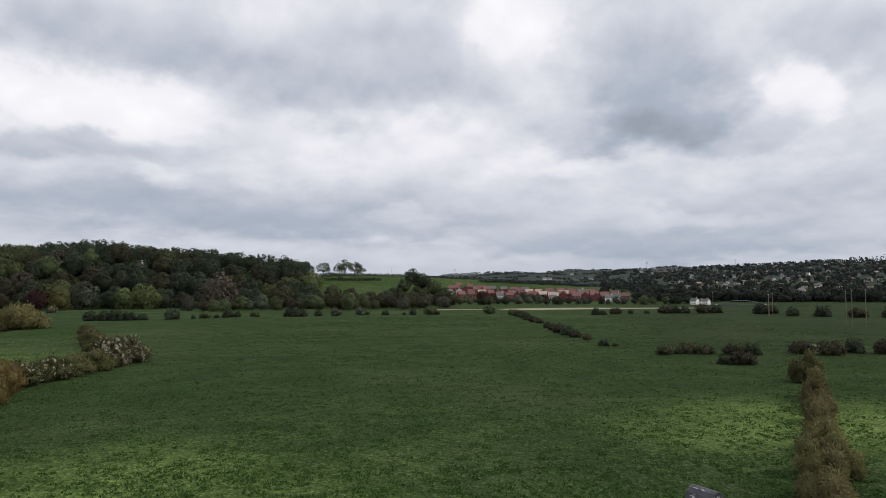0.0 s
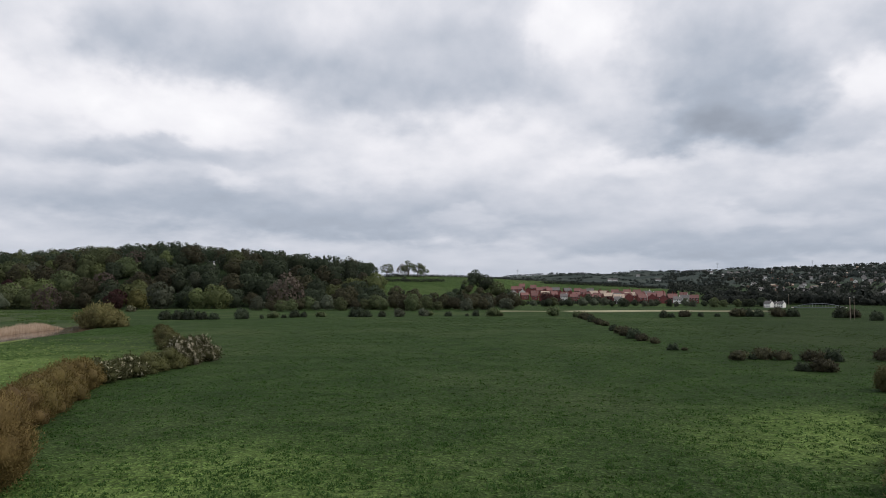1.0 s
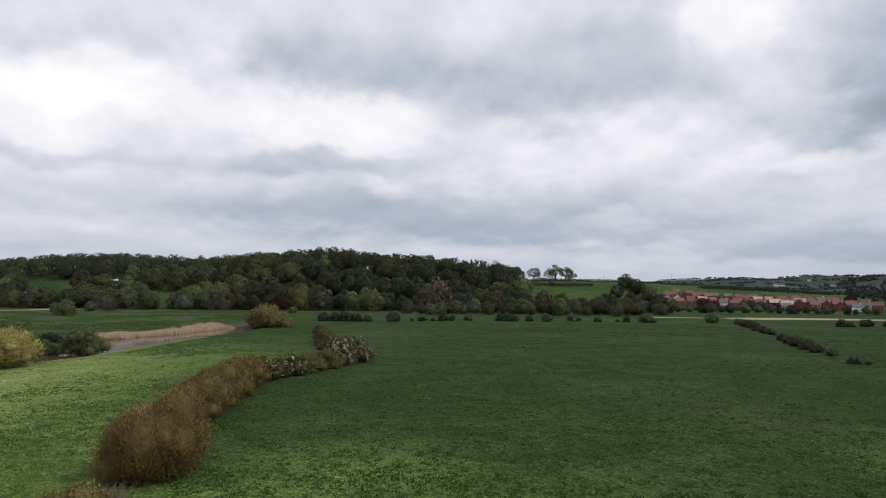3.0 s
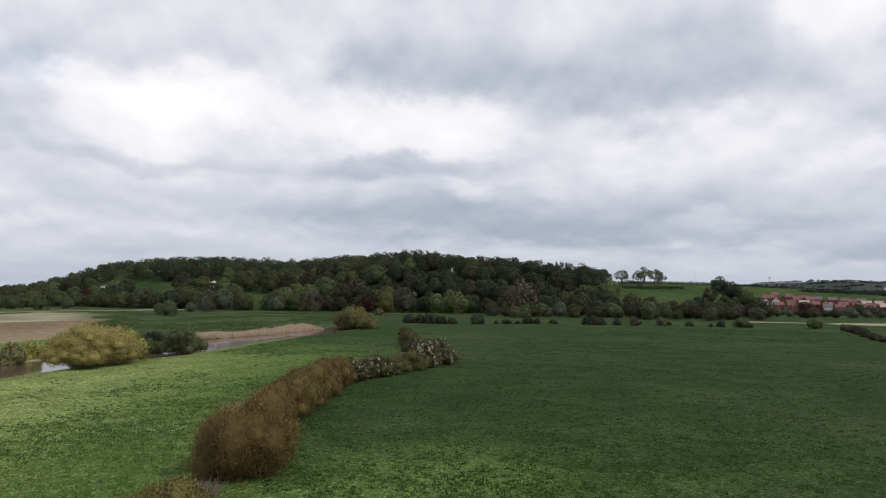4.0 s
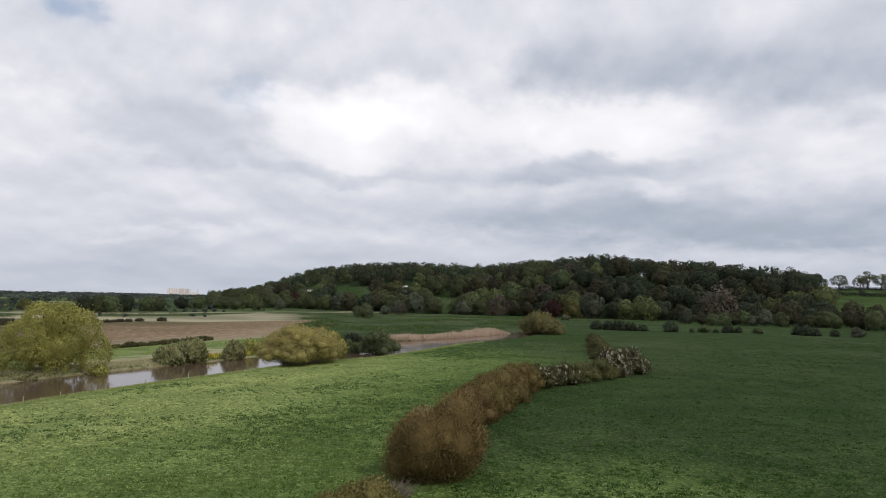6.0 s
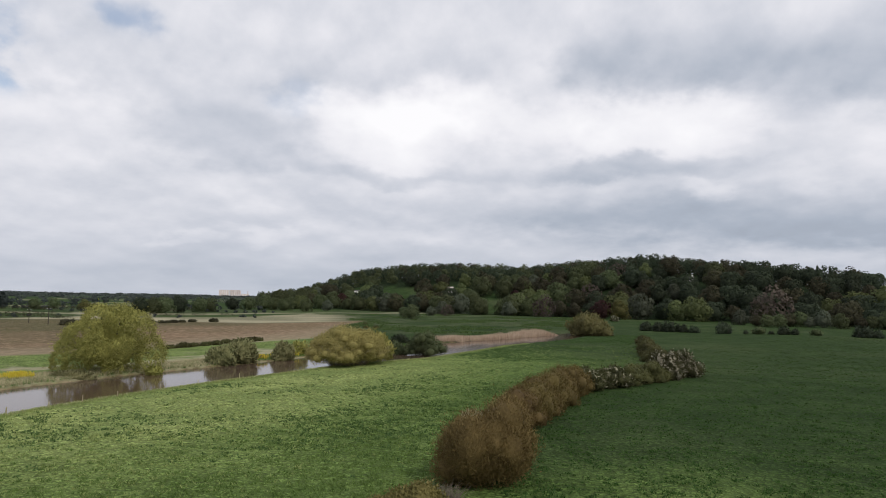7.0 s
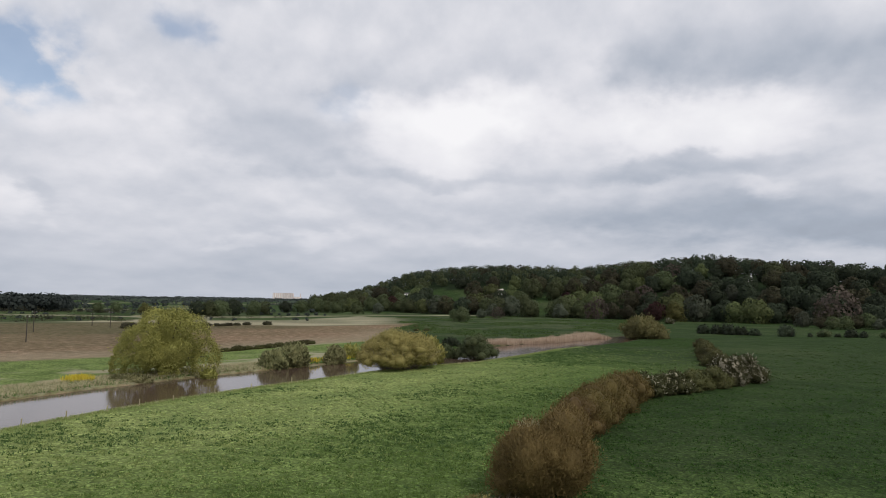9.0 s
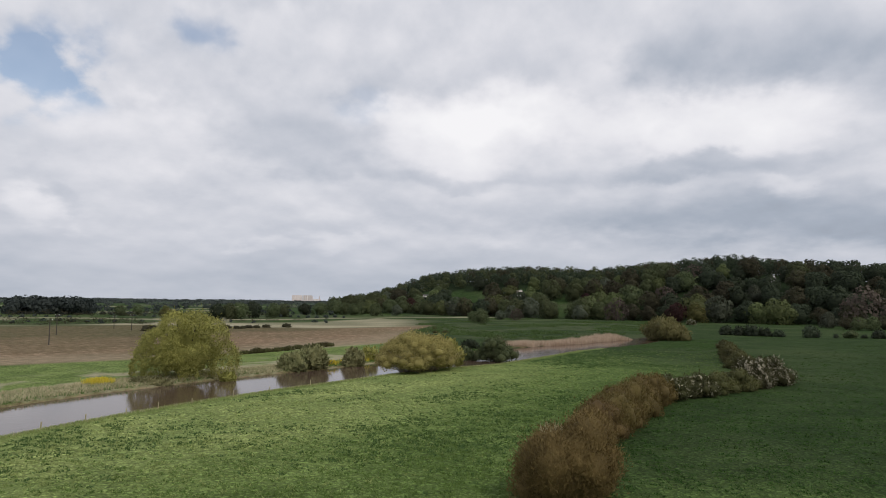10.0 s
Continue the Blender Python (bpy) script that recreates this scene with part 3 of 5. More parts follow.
def quads(name, mat, centres, normals, sizes, stretch=1.0, rng=None, core=(), out=None, keep=0.3):
    """Many small leaf faces in one mesh; core: lumps that fill the inside."""
    n = len(centres)
    normals = normals / np.linalg.norm(normals, axis=1, keepdims=True)
    side = np.cross(normals, rng.normal(size=(n, 3)))
    side /= np.linalg.norm(side, axis=1, keepdims=True) + 1e-9
    other = np.cross(normals, side)
    a, b = side * sizes[:, None] * 0.5, other * sizes[:, None] * 0.5 * stretch
    tip = normals * sizes[:, None] * 0.15
    v = np.stack([centres - a, centres - b + tip, centres + a, centres + b + tip], 1)
    return leaf_mesh(name, mat, v, normals if out is None else out, core, keep, rng)


def lump_points(rng, lumps, n, low=0.05, spread=0.6, under=1.0):
    """Points over a crown of overlapping lumps, with the way out of it; under: the share of leaves kept on the lumps' undersides."""
    L = np.array(lumps)
    area = (L[:, 3] * L[:, 4] * L[:, 5]) ** (2 / 3)
    pick = rng.choice(len(L), size=3 * n, p=area / area.sum())
    d = rng.normal(size=(3 * n, 3))
    d /= np.linalg.norm(d, axis=1, keepdims=True)
    k = 1.04 - 0.30 * rng.random(3 * n) ** 2
    p = L[pick, :3] + d * L[pick, 3:] * k[:, None]
    ok = (p[:, 2] > low) & ((d[:, 2] > -0.3) | (rng.random(3 * n) < under))
    for i, l in enumerate(L):
        ok &= ~((pick != i) & (np.sum(((p - l[:3]) / l[3:]) ** 2, 1) < 0.6))
    p, d, mid = p[ok][:n], d[ok][:n], L[:, :3].mean(0)
    whole = p - mid
    whole /= np.linalg.norm(whole, axis=1, keepdims=True) + 1e-9
    return p, d + spread * rng.normal(size=d.shape), 0.65 * d + 0.45 * whole


def limb(bm, a, b, ra, rb, sides=6):
    """A tapered round stick from a to b."""
    a, b = Vector(a), Vector(b)
    way = (b - a).normalized()
    s = way.orthogonal().normalized()
    o = way.cross(s)
    rings = []
    for c, r in ((a, ra), (b, rb)):
        rings.append([bm.verts.new(c + (s * math.cos(2 * math.pi * i / sides) + o * math.sin(2 * math.pi * i / sides)) * r) for i in range(sides)])
    for i in range(sides):
        bm.faces.new((rings[0][i], rings[0][(i + 1) % sides], rings[1][(i + 1) % sides], rings[1][i]))
    bm.faces.new(rings[1])
    bm.faces.new(rings[0][::-1])


def block(bm, cx, cy, cz, sx, sy, sz):
    m = Matrix.Translation((cx, cy, cz)) @ Matrix.Diagonal((sx, sy, sz, 1))
    return bmesh.ops.create_cube(bm, size=1.0, matrix=m)["verts"]


def mesh_of(name, bm, mat):
    me = bpy.data.meshes.new(name)
    bm.to_mesh(me)
    bm.free()
    me.materials.append(mat)
    return me


# ---------------------------------------------------------------- trees
def tree_shape(seed, tall, wide, kind="round"):
    """Trunk and crown data for a tree of that height and width."""
    rng = np.random.default_rng(seed)
    lumps = []
    if kind == "conifer":
        for i in range(9):
            t = i / 8
            r = wide * 0.5 * (1 - 0.86 * t)
            lumps.append((rng.normal() * 0.2, rng.normal() * 0.2, tall * (0.16 + 0.78 * t), r, r, tall * 0.11))
    else:
        for i in range(19):
            a = rng.random() * 2 * math.pi
            t = rng.random() ** 0.8
            spread = wide * 0.40 * math.sqrt(max(0.06, 1 - (1.55 * t - 0.52) ** 2)) * rng.random() ** 0.35
            r = wide * (0.13 + 0.10 * rng.random())
            lumps.append((spread * math.cos(a), spread * math.sin(a), tall * (0.17 + 0.72 * t), r, r, r * 0.9))
        lumps.append((0, 0, tall * 0.48, wide * 0.36, wide * 0.36, tall * 0.36))
    bm = bmesh.new()
    limb(bm, (0, 0, -0.3), (0.1, 0.05, tall * 0.34), tall * 0.032, tall * 0.022)
    for i in range(6):
        l = lumps[i % len(lumps)]
        limb(bm, (0.1, 0.05, tall * (0.2 + 0.03 * i)), (l[0] * 0.8, l[1] * 0.8, max(l[2], tall * 0.35)), tall * 0.014, tall * 0.004, 4)
    return lumps, mesh_of("trunk", bm, BARK), rng


def crown_mesh(lumps, rng, mat, n, size, core=True, spread=0.6):
    p, d, out = lump_points(rng, lumps, n, 0.5, spread, 0.6)
    s = size * (0.55 + 0.9 * rng.random(len(p)))
    return quads("crown", mat, p, d, s, 0.8, rng, lumps[-1:] if core else (), out, 0.16)


MATS = {"dark": LEAF_DARK, "mid": LEAF_MID, "light": LEAF_LIGHT, "yellow": LEAF_YELLOW, "copper": LEAF_COPPER, "grey": LEAF_GREY, "pink": LEAF_PINK, "brown": LEAF_BROWN}
TREES = {}
for key in MATS:
    for v in range(3):
        lumps, trunk, rng = tree_shape(100 + 10 * list(MATS).index(key) + v, 13, 13 + v, "round")
        TREES[key, v] = (trunk, crown_mesh(lumps, rng, MATS[key], 600 if key == "pink" else 1250, 0.92, key not in ("pink",), 0.38))
for v in range(2):
    lumps, trunk, rng = tree_shape(300 + v, 15, 7, "conifer")
    TREES["conifer", v] = (trunk, crown_mesh(lumps, rng, LEAF_DARK, 1500, 0.7))

WORDS = {"dark": "dark green broadleaf tree on the wooded hillside", "mid": "green broadleaf tree in spring leaf on the hillside", "light": "fresh light green tree at the foot of the wood",
         "yellow": "yellow-green tree in young leaf among darker trees", "copper": "dark copper-leaved beech among green trees", "grey": "pale grey-green blossoming tree at the wood's edge",
         "pink": "half-bare pinkish brown tree among the wood", "brown": "olive-brown tree in opening leaf among the wood", "conifer": "dark green pointed conifer in the wood", "oak": "lone spreading oak on the grassy hill"}


def tree(key, v, x, y, size, turn, label="", group="trees of the wood", sink=1.7):
    trunk, crown = TREES[key, v]
    e = thing("tree", x, y, height(x, y) - sink * size, label or WORDS[key], "tree", group, turn=turn, size=size)
    child("trunk", trunk, e)
    c = child("crown", crown, e)
    return e


def polar(az, r):
    return r * math.sin(radians(az)), r * math.cos(radians(az))


rng = np.random.default_rng(11)


def clearing(az, r):
    mid = float(np.interp(az, [-51, -47.6, -44.5, -39.8, -37.7], [675, 636, 604, 553, 549]))
    house_plot = -43.4 < az < -42.1 and 570 < r < 622
    return house_plot or ((-51.0 < az < -49.8 or -48.5 < az < -45.2 or -39.8 < az < -38.5) and mid - 70 < r < mid + 26)


wood_edge = lambda az: float(np.interp(az, [-60, -53, -50, -42, -32, -22.6, -13.6, -9.5], [600, 575, 560, 490, 455, 440, 415, 380]))
# front trees, one by one
kinds = ["dark"] * 6 + ["mid"] * 8 + ["light"] * 3 + ["brown"] * 4 + ["grey"] * 1 + ["pink"] * 1
for az in np.arange(-57, -9.6, 1.1):
    for row in range(4):
        a = az + rng.uniform(-0.4, 0.4)
        r = wood_edge(a) + 6 + row * 38 + rng.uniform(-9, 9)
        if clearing(a, r) or a > (-9.9 if row == 0 else -10.5 if r < 505 else -11.3) or -24.3 < a < -23.1 and r > 520:
            continue
        if row == 0 and min(abs(a - q) for q in (-30.5, -29.1, -23.9, -17.8, -27.4)) < 0.7:
            continue
        key = kinds[rng.integers(len(kinds))]
        if a < -31 and key == "dark" and rng.random() < 0.75:
            key = ("mid", "light", "light")[rng.integers(3)]
        # browner wood to the right; its dark leaves also stand in for cloud shade
        if a > -31 and key in ("light", "mid", "grey") and rng.random() < (0.8 if a > -21 else 0.55):
            key = ("dark", "dark", "brown")[rng.integers(3)]
        size = rng.uniform(0.9, 1.35) * (0.82 if row == 0 else 1.0) * (0.85 if key == "conifer" else 1.0)
        if -51.4 < a < -37.3 and r < 570:
            size = rng.uniform(0.95, 1.25)
        tree(key, int(rng.integers(2 if key == "conifer" else 3)), *polar(a, r), size, rng.uniform(0, 360))

# the wood behind them, too dense to count
rng = np.random.default_rng(12)
shades = [("dark", LEAF_DARK, "dense dark green broadleaf wood covering the hill"), ("mid", LEAF_MID, "mid-green trees within the wood on the hill"), ("brown", LEAF_BROWN, "olive-brown trees within the wood on the hill")]
crowns = {key: ([], [], [], []) for key, _, _ in shades}
for az in np.arange(-58, -9.8, 0.72):
    for r in np.arange(560, 960, 14.0):
        a, q = az + rng.uniform(-0.34, 0.34), r + rng.uniform(-6, 6)
        brow = float(np.interp(a, HILLS[:, 0], HILLS[:, 2]))
        if q < wood_edge(a) + 140 or q > brow + 60 or clearing(a, q) or a > -11.3:
            continue
        x, y = polar(a, q)
        tall, wide = rng.uniform(9.5, 16.5), rng.uniform(8.5, 13)
        z = height(x, y)
        lumps = [(x, y, z + tall * 0.46, wide * 0.43, wide * 0.43, tall * 0.45)]
        for _ in range(5):
            b = rng.random() * 2 * math.pi
            lumps.append((x + wide * 0.26 * math.cos(b), y + wide * 0.26 * math.sin(b), z + tall * (0.5 + 0.32 * rng.random()), wide * 0.2, wide * 0.2, tall * 0.15))
        p, d, out = lump_points(rng, lumps, 210, -100, 0.35)
        ok = p[:, 2] > z + 0.08 * tall
        # same here: right of -31 the leaf colours include painted cloud shade
        key = ("dark", "dark", "dark", "mid", "mid", "brown")[rng.integers(6)] if a < -31 else ("dark", "dark", "dark", "brown")[rng.integers(4)]
        cs, ns, ss, os_ = crowns[key]
        cs.append(p[ok]), ns.append(d[ok]), ss.append(1.36 * (0.6 + 0.8 * rng.random(ok.sum()))), os_.append(out[ok])
for key, mat, label in shades:
    cs, ns, ss, os_ = crowns[key]
    wood_mesh = quads("woodland", mat, np.concatenate(cs), np.concatenate(ns), np.concatenate(ss), 0.8, rng, (), np.concatenate(os_), 0.16)
    tagged(new("woodland", wood_mesh), label, "woodland", kind="stuff")

# single trees of their own look along the foot of the wood: kind, azimuth, distance, size, label
for key, a, r, size, label in [
    ("light", -23.5, 434, 1.35, "broad light green oak standing out before the dark wood"),
    ("mid", -42.4, 588, 0.36, "green tree before the white house"),
    ("dark", -50.55, 655, 0.2, "dark tree below the low white house"),
    ("dark", -50.15, 655, 0.2, "dark tree below the low white house"),
    ("dark", -49.5, 600, 1.15, "dark spreading cedar beside the clearing"),
    ("dark", -48.9, 606, 1.25, "dark spreading cedar beside the clearing"),
    ("dark", -50.2, 578, 0.8, "dark spreading cedar beside the clearing"),
    ("dark", -49.2, 580, 0.95, "dark spreading cedar beside the clearing"),
    ("mid", -45.9, 356, 0.62, "rounded olive willow standing before the wooded hill"),
    ("light", -24.8, 440, 1.15, "light green tree in young leaf among darker trees"),
    ("copper", -30.5, 436, 1.0, "dark copper-leaved beech among green trees"),
    ("yellow", -29.1, 434, 0.95, "small golden-leaved tree before the wood"),
    ("grey", -27.4, 446, 1.35, "pale grey-green blossoming tree at the wood's edge"),
    ("light", -29.05, 470, 1.4, "light green broadleaf tree in the wood"),
    ("pink", -17.75, 424, 1.75, "tall half-bare pinkish brown tree among the wood"),
    ("pink", -34.9, 458, 1.2, "half-bare grey-pink tree at the foot of the wood"),
    ("light", -44.7, 545, 1.35, "tall fresh light green tree beside the clearing"),
    ("light", -37.2, 500, 1.3, "rounded light green tree by the clearing"),
    ("mid", -40.3, 480, 1.05, "rounded green tree standing alone before the wood"),
    ("grey", -43.4, 492, 0.75, "pinkish grey blossoming tree in front of the wood"),
    ("grey", -37.9, 470, 0.8, "small pale blossoming tree at the field's edge"),
    ("copper", -37.4, 530, 0.9, "dark copper-leaved tree on the hillside"),
    ("copper", -51.7, 596, 0.95, "dark reddish conifer-like tree by the clearing"),
    ("dark", -49.5, 585, 1.2, "dark spreading cedar beside the clearing"),
    ("light", -12.7, 455, 1.25, "light green tree near the end of the wood"),
    ("light", -14.2, 450, 1.0, "light green tree near the end of the wood"),
    ("brown", -13.2, 410, 0.8, "pale olive willow before the dark wood"),
    ("conifer", -15.0, 520, 1.2, "dark green pointed conifer in the wood"),
    ("conifer", -14.2, 530, 1.1, "dark green pointed conifer in the wood")]:
    tree(key, 1, *polar(a, r), size, 40 * a, label, "")

# low scrub and small trees between the wood, the hill and the houses
rng = np.random.default_rng(21)
for a in np.arange(-20, 0.5, 0.75):
    r = 372 + 10 * rng.normal() + 18 * rng.random()
    key = ("mid", "grey", "brown", "mid")[rng.integers(4)]
    tree(key, int(rng.integers(3)), *polar(a + rng.uniform(-0.3, 0.3), r), rng.uniform(0.42, 0.75), rng.uniform(0, 360), "bushy green tree along the field's far edge", "trees along the field's far edge")
for a in np.arange(-10, 1, 0.8):
    key = ("dark", "dark", "mid", "brown", "brown", "conifer")[rng.integers(6)]
    tree(key, int(rng.integers(2)), *polar(a + rng.uniform(-0.3, 0.3), 425 + 14 * rng.normal()), rng.uniform(0.65, 0.95), rng.uniform(0, 360), "dark tree in the belt below the green hill", "trees along the field's far edge")
for a in np.arange(-3.4, 1.0, 0.42):
    tree(("dark", "mid", "brown")[rng.integers(3)], int(rng.integers(3)), *polar(a, 490 + 14 * a + 18 * rng.normal()), rng.uniform(0.45, 0.75), rng.uniform(0, 360), "dark tree in the belt below the green hill", "trees along the field's far edge")
for a in np.arange(-4.0, 0.4, 0.36):
    tree(("dark", "mid", "brown", "dark")[rng.integers(4)], int(rng.integers(3)), *polar(a, 452 + 12 * rng.normal()), rng.uniform(0.45, 0.7), rng.uniform(0, 360), "dark tree in the belt below the green hill", "trees along the field's far edge")
for a, r, k in [(-4.2, 486, 0.42), (-3.6, 510, 0.36), (-3.1, 497, 0.5), (-2.9, 525, 0.4), (-2.5, 486, 0.46), (-3.4, 538, 0.34), (-2.2, 512, 0.52), (-1.8, 494, 0.55), (-2.7, 552, 0.45)]:
    tree(("dark", "mid", "brown")[int(r) % 3], int(r) % 3, *polar(a, r), k, 3 * r, "small tree on the slope of the green hill", "trees along the field's far edge", 0.8)
for a in np.arange(1, 21, 0.62):
    key = ("dark", "mid", "dark", "grey")[rng.integers(4)]
    tree(key, int(rng.integers(3)), *polar(a + rng.uniform(-0.3, 0.3), 455 + 30 * rng.random()), rng.uniform(0.3, 0.52), rng.uniform(0, 360), "small dark tree between the flood bank and the houses", "trees below the houses")
for key, a, r, size in [("dark", -2.6, 560, 0.95), ("dark", -1.7, 555, 1.05), ("mid", -0.8, 550, 1.0), ("dark", 0.1, 548, 0.9), ("copper", 3.3, 545, 0.8), ("copper", 4.1, 552, 0.6), ("dark", 6.6, 560, 0.65), ("dark", 7.3, 548, 0.6), ("copper", 8.2, 556, 0.5)]:
    tree(key, 2, *polar(a, r), size, 77 * a, "dark round tree among the brick houses", "trees among the houses")
# the bare hilltop's own trees, with clear trunks under wide crowns
def oak_shape(seed, tall, wide):
    rng = np.random.default_rng(seed)
    lumps = []
    for i in range(26):
        a, t = rng.random() * 2 * math.pi, rng.random()
        reach_ = wide * 0.40 * math.sqrt(max(0.05, 1 - (1.25 * t - 0.25) ** 2)) * rng.random() ** 0.4
        r = wide * (0.085 + 0.06 * rng.random())
        lumps.append((reach_ * math.cos(a), reach_ * math.sin(a), tall * (0.34 + 0.56 * t), r, r, r * 0.8))
    bm = bmesh.new()
    limb(bm, (0, 0, -0.4), (0.1, 0.1, tall * 0.32), tall * 0.045, tall * 0.032, 8)
    for l in lumps[:18]:
        limb(bm, (0.1, 0.1, tall * (0.22 + 0.1 * rng.random())), l[:3], tall * 0.014, tall * 0.004, 4)
    return mesh_of("trunk", bm, BARK), crown_mesh(lumps, rng, LEAF_MID, 1300, 0.65, False, 0.4)


for v in range(3):
    TREES["oak", v] = oak_shape(330 + v, 12.5, 14.0)
for v, a, r, size in [(0, -9.88, 600, 0.98), (1, -8.1, 588, 1.02), (2, -7.3, 566, 0.95), (1, -6.8, 562, 0.74), (0, -3.02, 640, 0.34)]:
    tree("oak", v, *polar(a, r), size, 31 * a, "lone spreading oak on the skyline of the grassy hill", "trees on the hilltop", 0.0)
tree("pink", 0, *polar(-8.55, 598), 0.82, 20, "half-bare grey tree beside the hilltop oaks", "trees on the hilltop", 0.6)


# ---------------------------------------------------------------- hedges and bushes
def bush_mesh(seed, rx, ry, h, mat, n, leaf, upright=0.5, count=9, lift=0.0, rough=0.23, slim=0.3, body=0.66):
    """Foliage of a bush: overlapping lumps under many leaves; upright: how far the leaves point up and out; body: how much of it is one smooth dome."""
    rng = np.random.default_rng(seed)
    lumps = [(0, 0, h * 0.36 + lift, rx * body, ry * body, h * 0.70 * body)]
    for _ in range(3 * count):
        a = rng.random() * 2 * math.pi
        t = rng.random() ** 1.3
        k = 0.88 * math.sqrt(max(0.02, 1 - (0.93 * t) ** 2)) * rng.random() ** 0.35
        q = rough * (0.7 + 0.6 * rng.random())
        lumps.append((rx * k * math.cos(a), ry * k * math.sin(a), h * (0.10 + 0.72 * t) * (0.88 + 0.2 * rng.random()) + lift, rx * q, ry * q, h * q * (0.75 + 0.3 * rng.random())))
    n, leaf = int(0.6 * n), 1.2 * leaf
    p, d, round_way = lump_points(rng, lumps, n, 0.04 + lift * 0.9, 0.5)
    k = len(p)
    p = p + d / np.linalg.norm(d, axis=1, keepdims=True) * (0.5 * leaf * rng.exponential(0.6, k) + 0.035 * h * rng.exponential(1.0, k))[:, None]
    out = d / np.linalg.norm(d, axis=1, keepdims=True)
    long = out * 0.6 + np.array([0, 0, upright]) + 0.5 * rng.normal(size=(k, 3))
    side = np.cross(long, rng.normal(size=(k, 3)))
    long /= np.linalg.norm(long, axis=1, keepdims=True)
    side /= np.linalg.norm(side, axis=1, keepdims=True)
    s = leaf * (0.5 + rng.random(k))[:, None]
    v = np.stack([p - side * s * slim, p - long * s * 0.3, p + side * s * slim, p + long * s], 1)
    v[..., 2] = np.maximum(v[..., 2], 0.0)
    return leaf_mesh("foliage", mat, v, round_way, lumps, 0.45, rng, (5, 7), 0.76, 0.02 + lift * 0.9)


def stems_mesh(seed, rx, ry, h, n, thick=0.03, mat=BARK, reach=0.75):
    """Stems that fan out of the ground."""
    rng = np.random.default_rng(seed)
    bm = bmesh.new()
    for _ in range(n):
        a, k = rng.random() * 2 * math.pi, rng.random() ** 0.6
        foot = (0.35 * rx * k * math.cos(a), 0.35 * ry * k * math.sin(a), -0.15)
        mid = (foot[0] + 0.25 * rx * k * math.cos(a), foot[1] + 0.25 * ry * k * math.sin(a), h * 0.3)
        top = (reach * rx * k * math.cos(a + 0.3 * rng.normal()), reach * ry * k * math.sin(a + 0.3 * rng.normal()), h * (0.45 + 0.35 * rng.random()))
        limb(bm, foot, mid, thick, thick * 0.8, 5)
        limb(bm, mid, top, thick * 0.8, thick * 0.3, 4)
    return mesh_of("branchwork", bm, mat)


def bush(x, y, rx, ry, h, mat, n, leaf, label, group="", turn=0.0, seed=1, upright=0.5, stems=14, thick=0.03, lift=0.0, z=None, category="bush", count=9, stem_mat=BARK, name="bush", rough=0.23, slim=0.3, body=0.66, reach=0.75):
    e = thing(name, x, y, z, label, category, group, turn=turn)
    child("foliage", bush_mesh(seed, rx, ry, h, mat, n, leaf, upright, count, lift, rough, slim, body), e)
    if stems:
        child("branchwork", stems_mesh(seed + 500, rx, ry, h, stems, thick, stem_mat, reach), e)
    return e


RUSSET = "olive-brown hawthorn bush in the curving field hedge"
FLOWERY = "dark hawthorn bush with white blossom in the field hedge"
OLIVE = "olive-brown thorn bush in the field hedge"
HEDGE = "bushes of the curving hedge"
# x, y, half length, half width, height, leaf, count, label, turn
BROWN_HEDGE = [
    (-24.6, 25.2, 2.2, 1.9, 1.75, LEAF_SALLOW, 9000, "low olive-yellow thorn bush at the hedge's near end", 40),
    (-27.3, 33.8, 3.2, 3.3, 4.1, LEAF_RUST, 34000, "large round rust-brown hawthorn bush in the field hedge", 60),
    (-33.6, 43.4, 3.0, 1.9, 2.6, LEAF_RUSSET, 9000, RUSSET, 112),
    (-35.2, 46.4, 3.2, 2.2, 3.3, LEAF_RUSSET, 6000, RUSSET, 112),
    (-36.4, 49.2, 3.2, 2.2, 3.0, LEAF_RUSSET, 6000, RUSSET, 112),
    (-37.6, 52.0, 3.2, 2.2, 3.4, LEAF_RUSSET, 6000, RUSSET, 112),
    (-38.9, 54.9, 3.2, 2.2, 3.2, LEAF_RUSSET, 6000, RUSSET, 112),
    (-40.0, 57.8, 3.2, 2.2, 3.4, LEAF_RUSSET, 4500, RUSSET, 112),
    (-41.1, 60.7, 3.2, 2.2, 3.1, LEAF_RUSSET, 4500, RUSSET, 112),
    (-42.3, 63.7, 3.2, 1.9, 3.4, LEAF_RUSSET, 4500, RUSSET, 112),
    (-43.1, 66.7, 3.2, 2.0, 3.2, LEAF_RUSSET, 4500, RUSSET, 112),
    (-43.9, 69.4, 3.2, 1.9, 3.0, LEAF_RUSSET, 4500, RUSSET, 112),
    (-44.6, 73.2, 3.0, 2.1, 2.8, LEAF_BLOSSOM_THIN, 6000, FLOWERY, 97)]
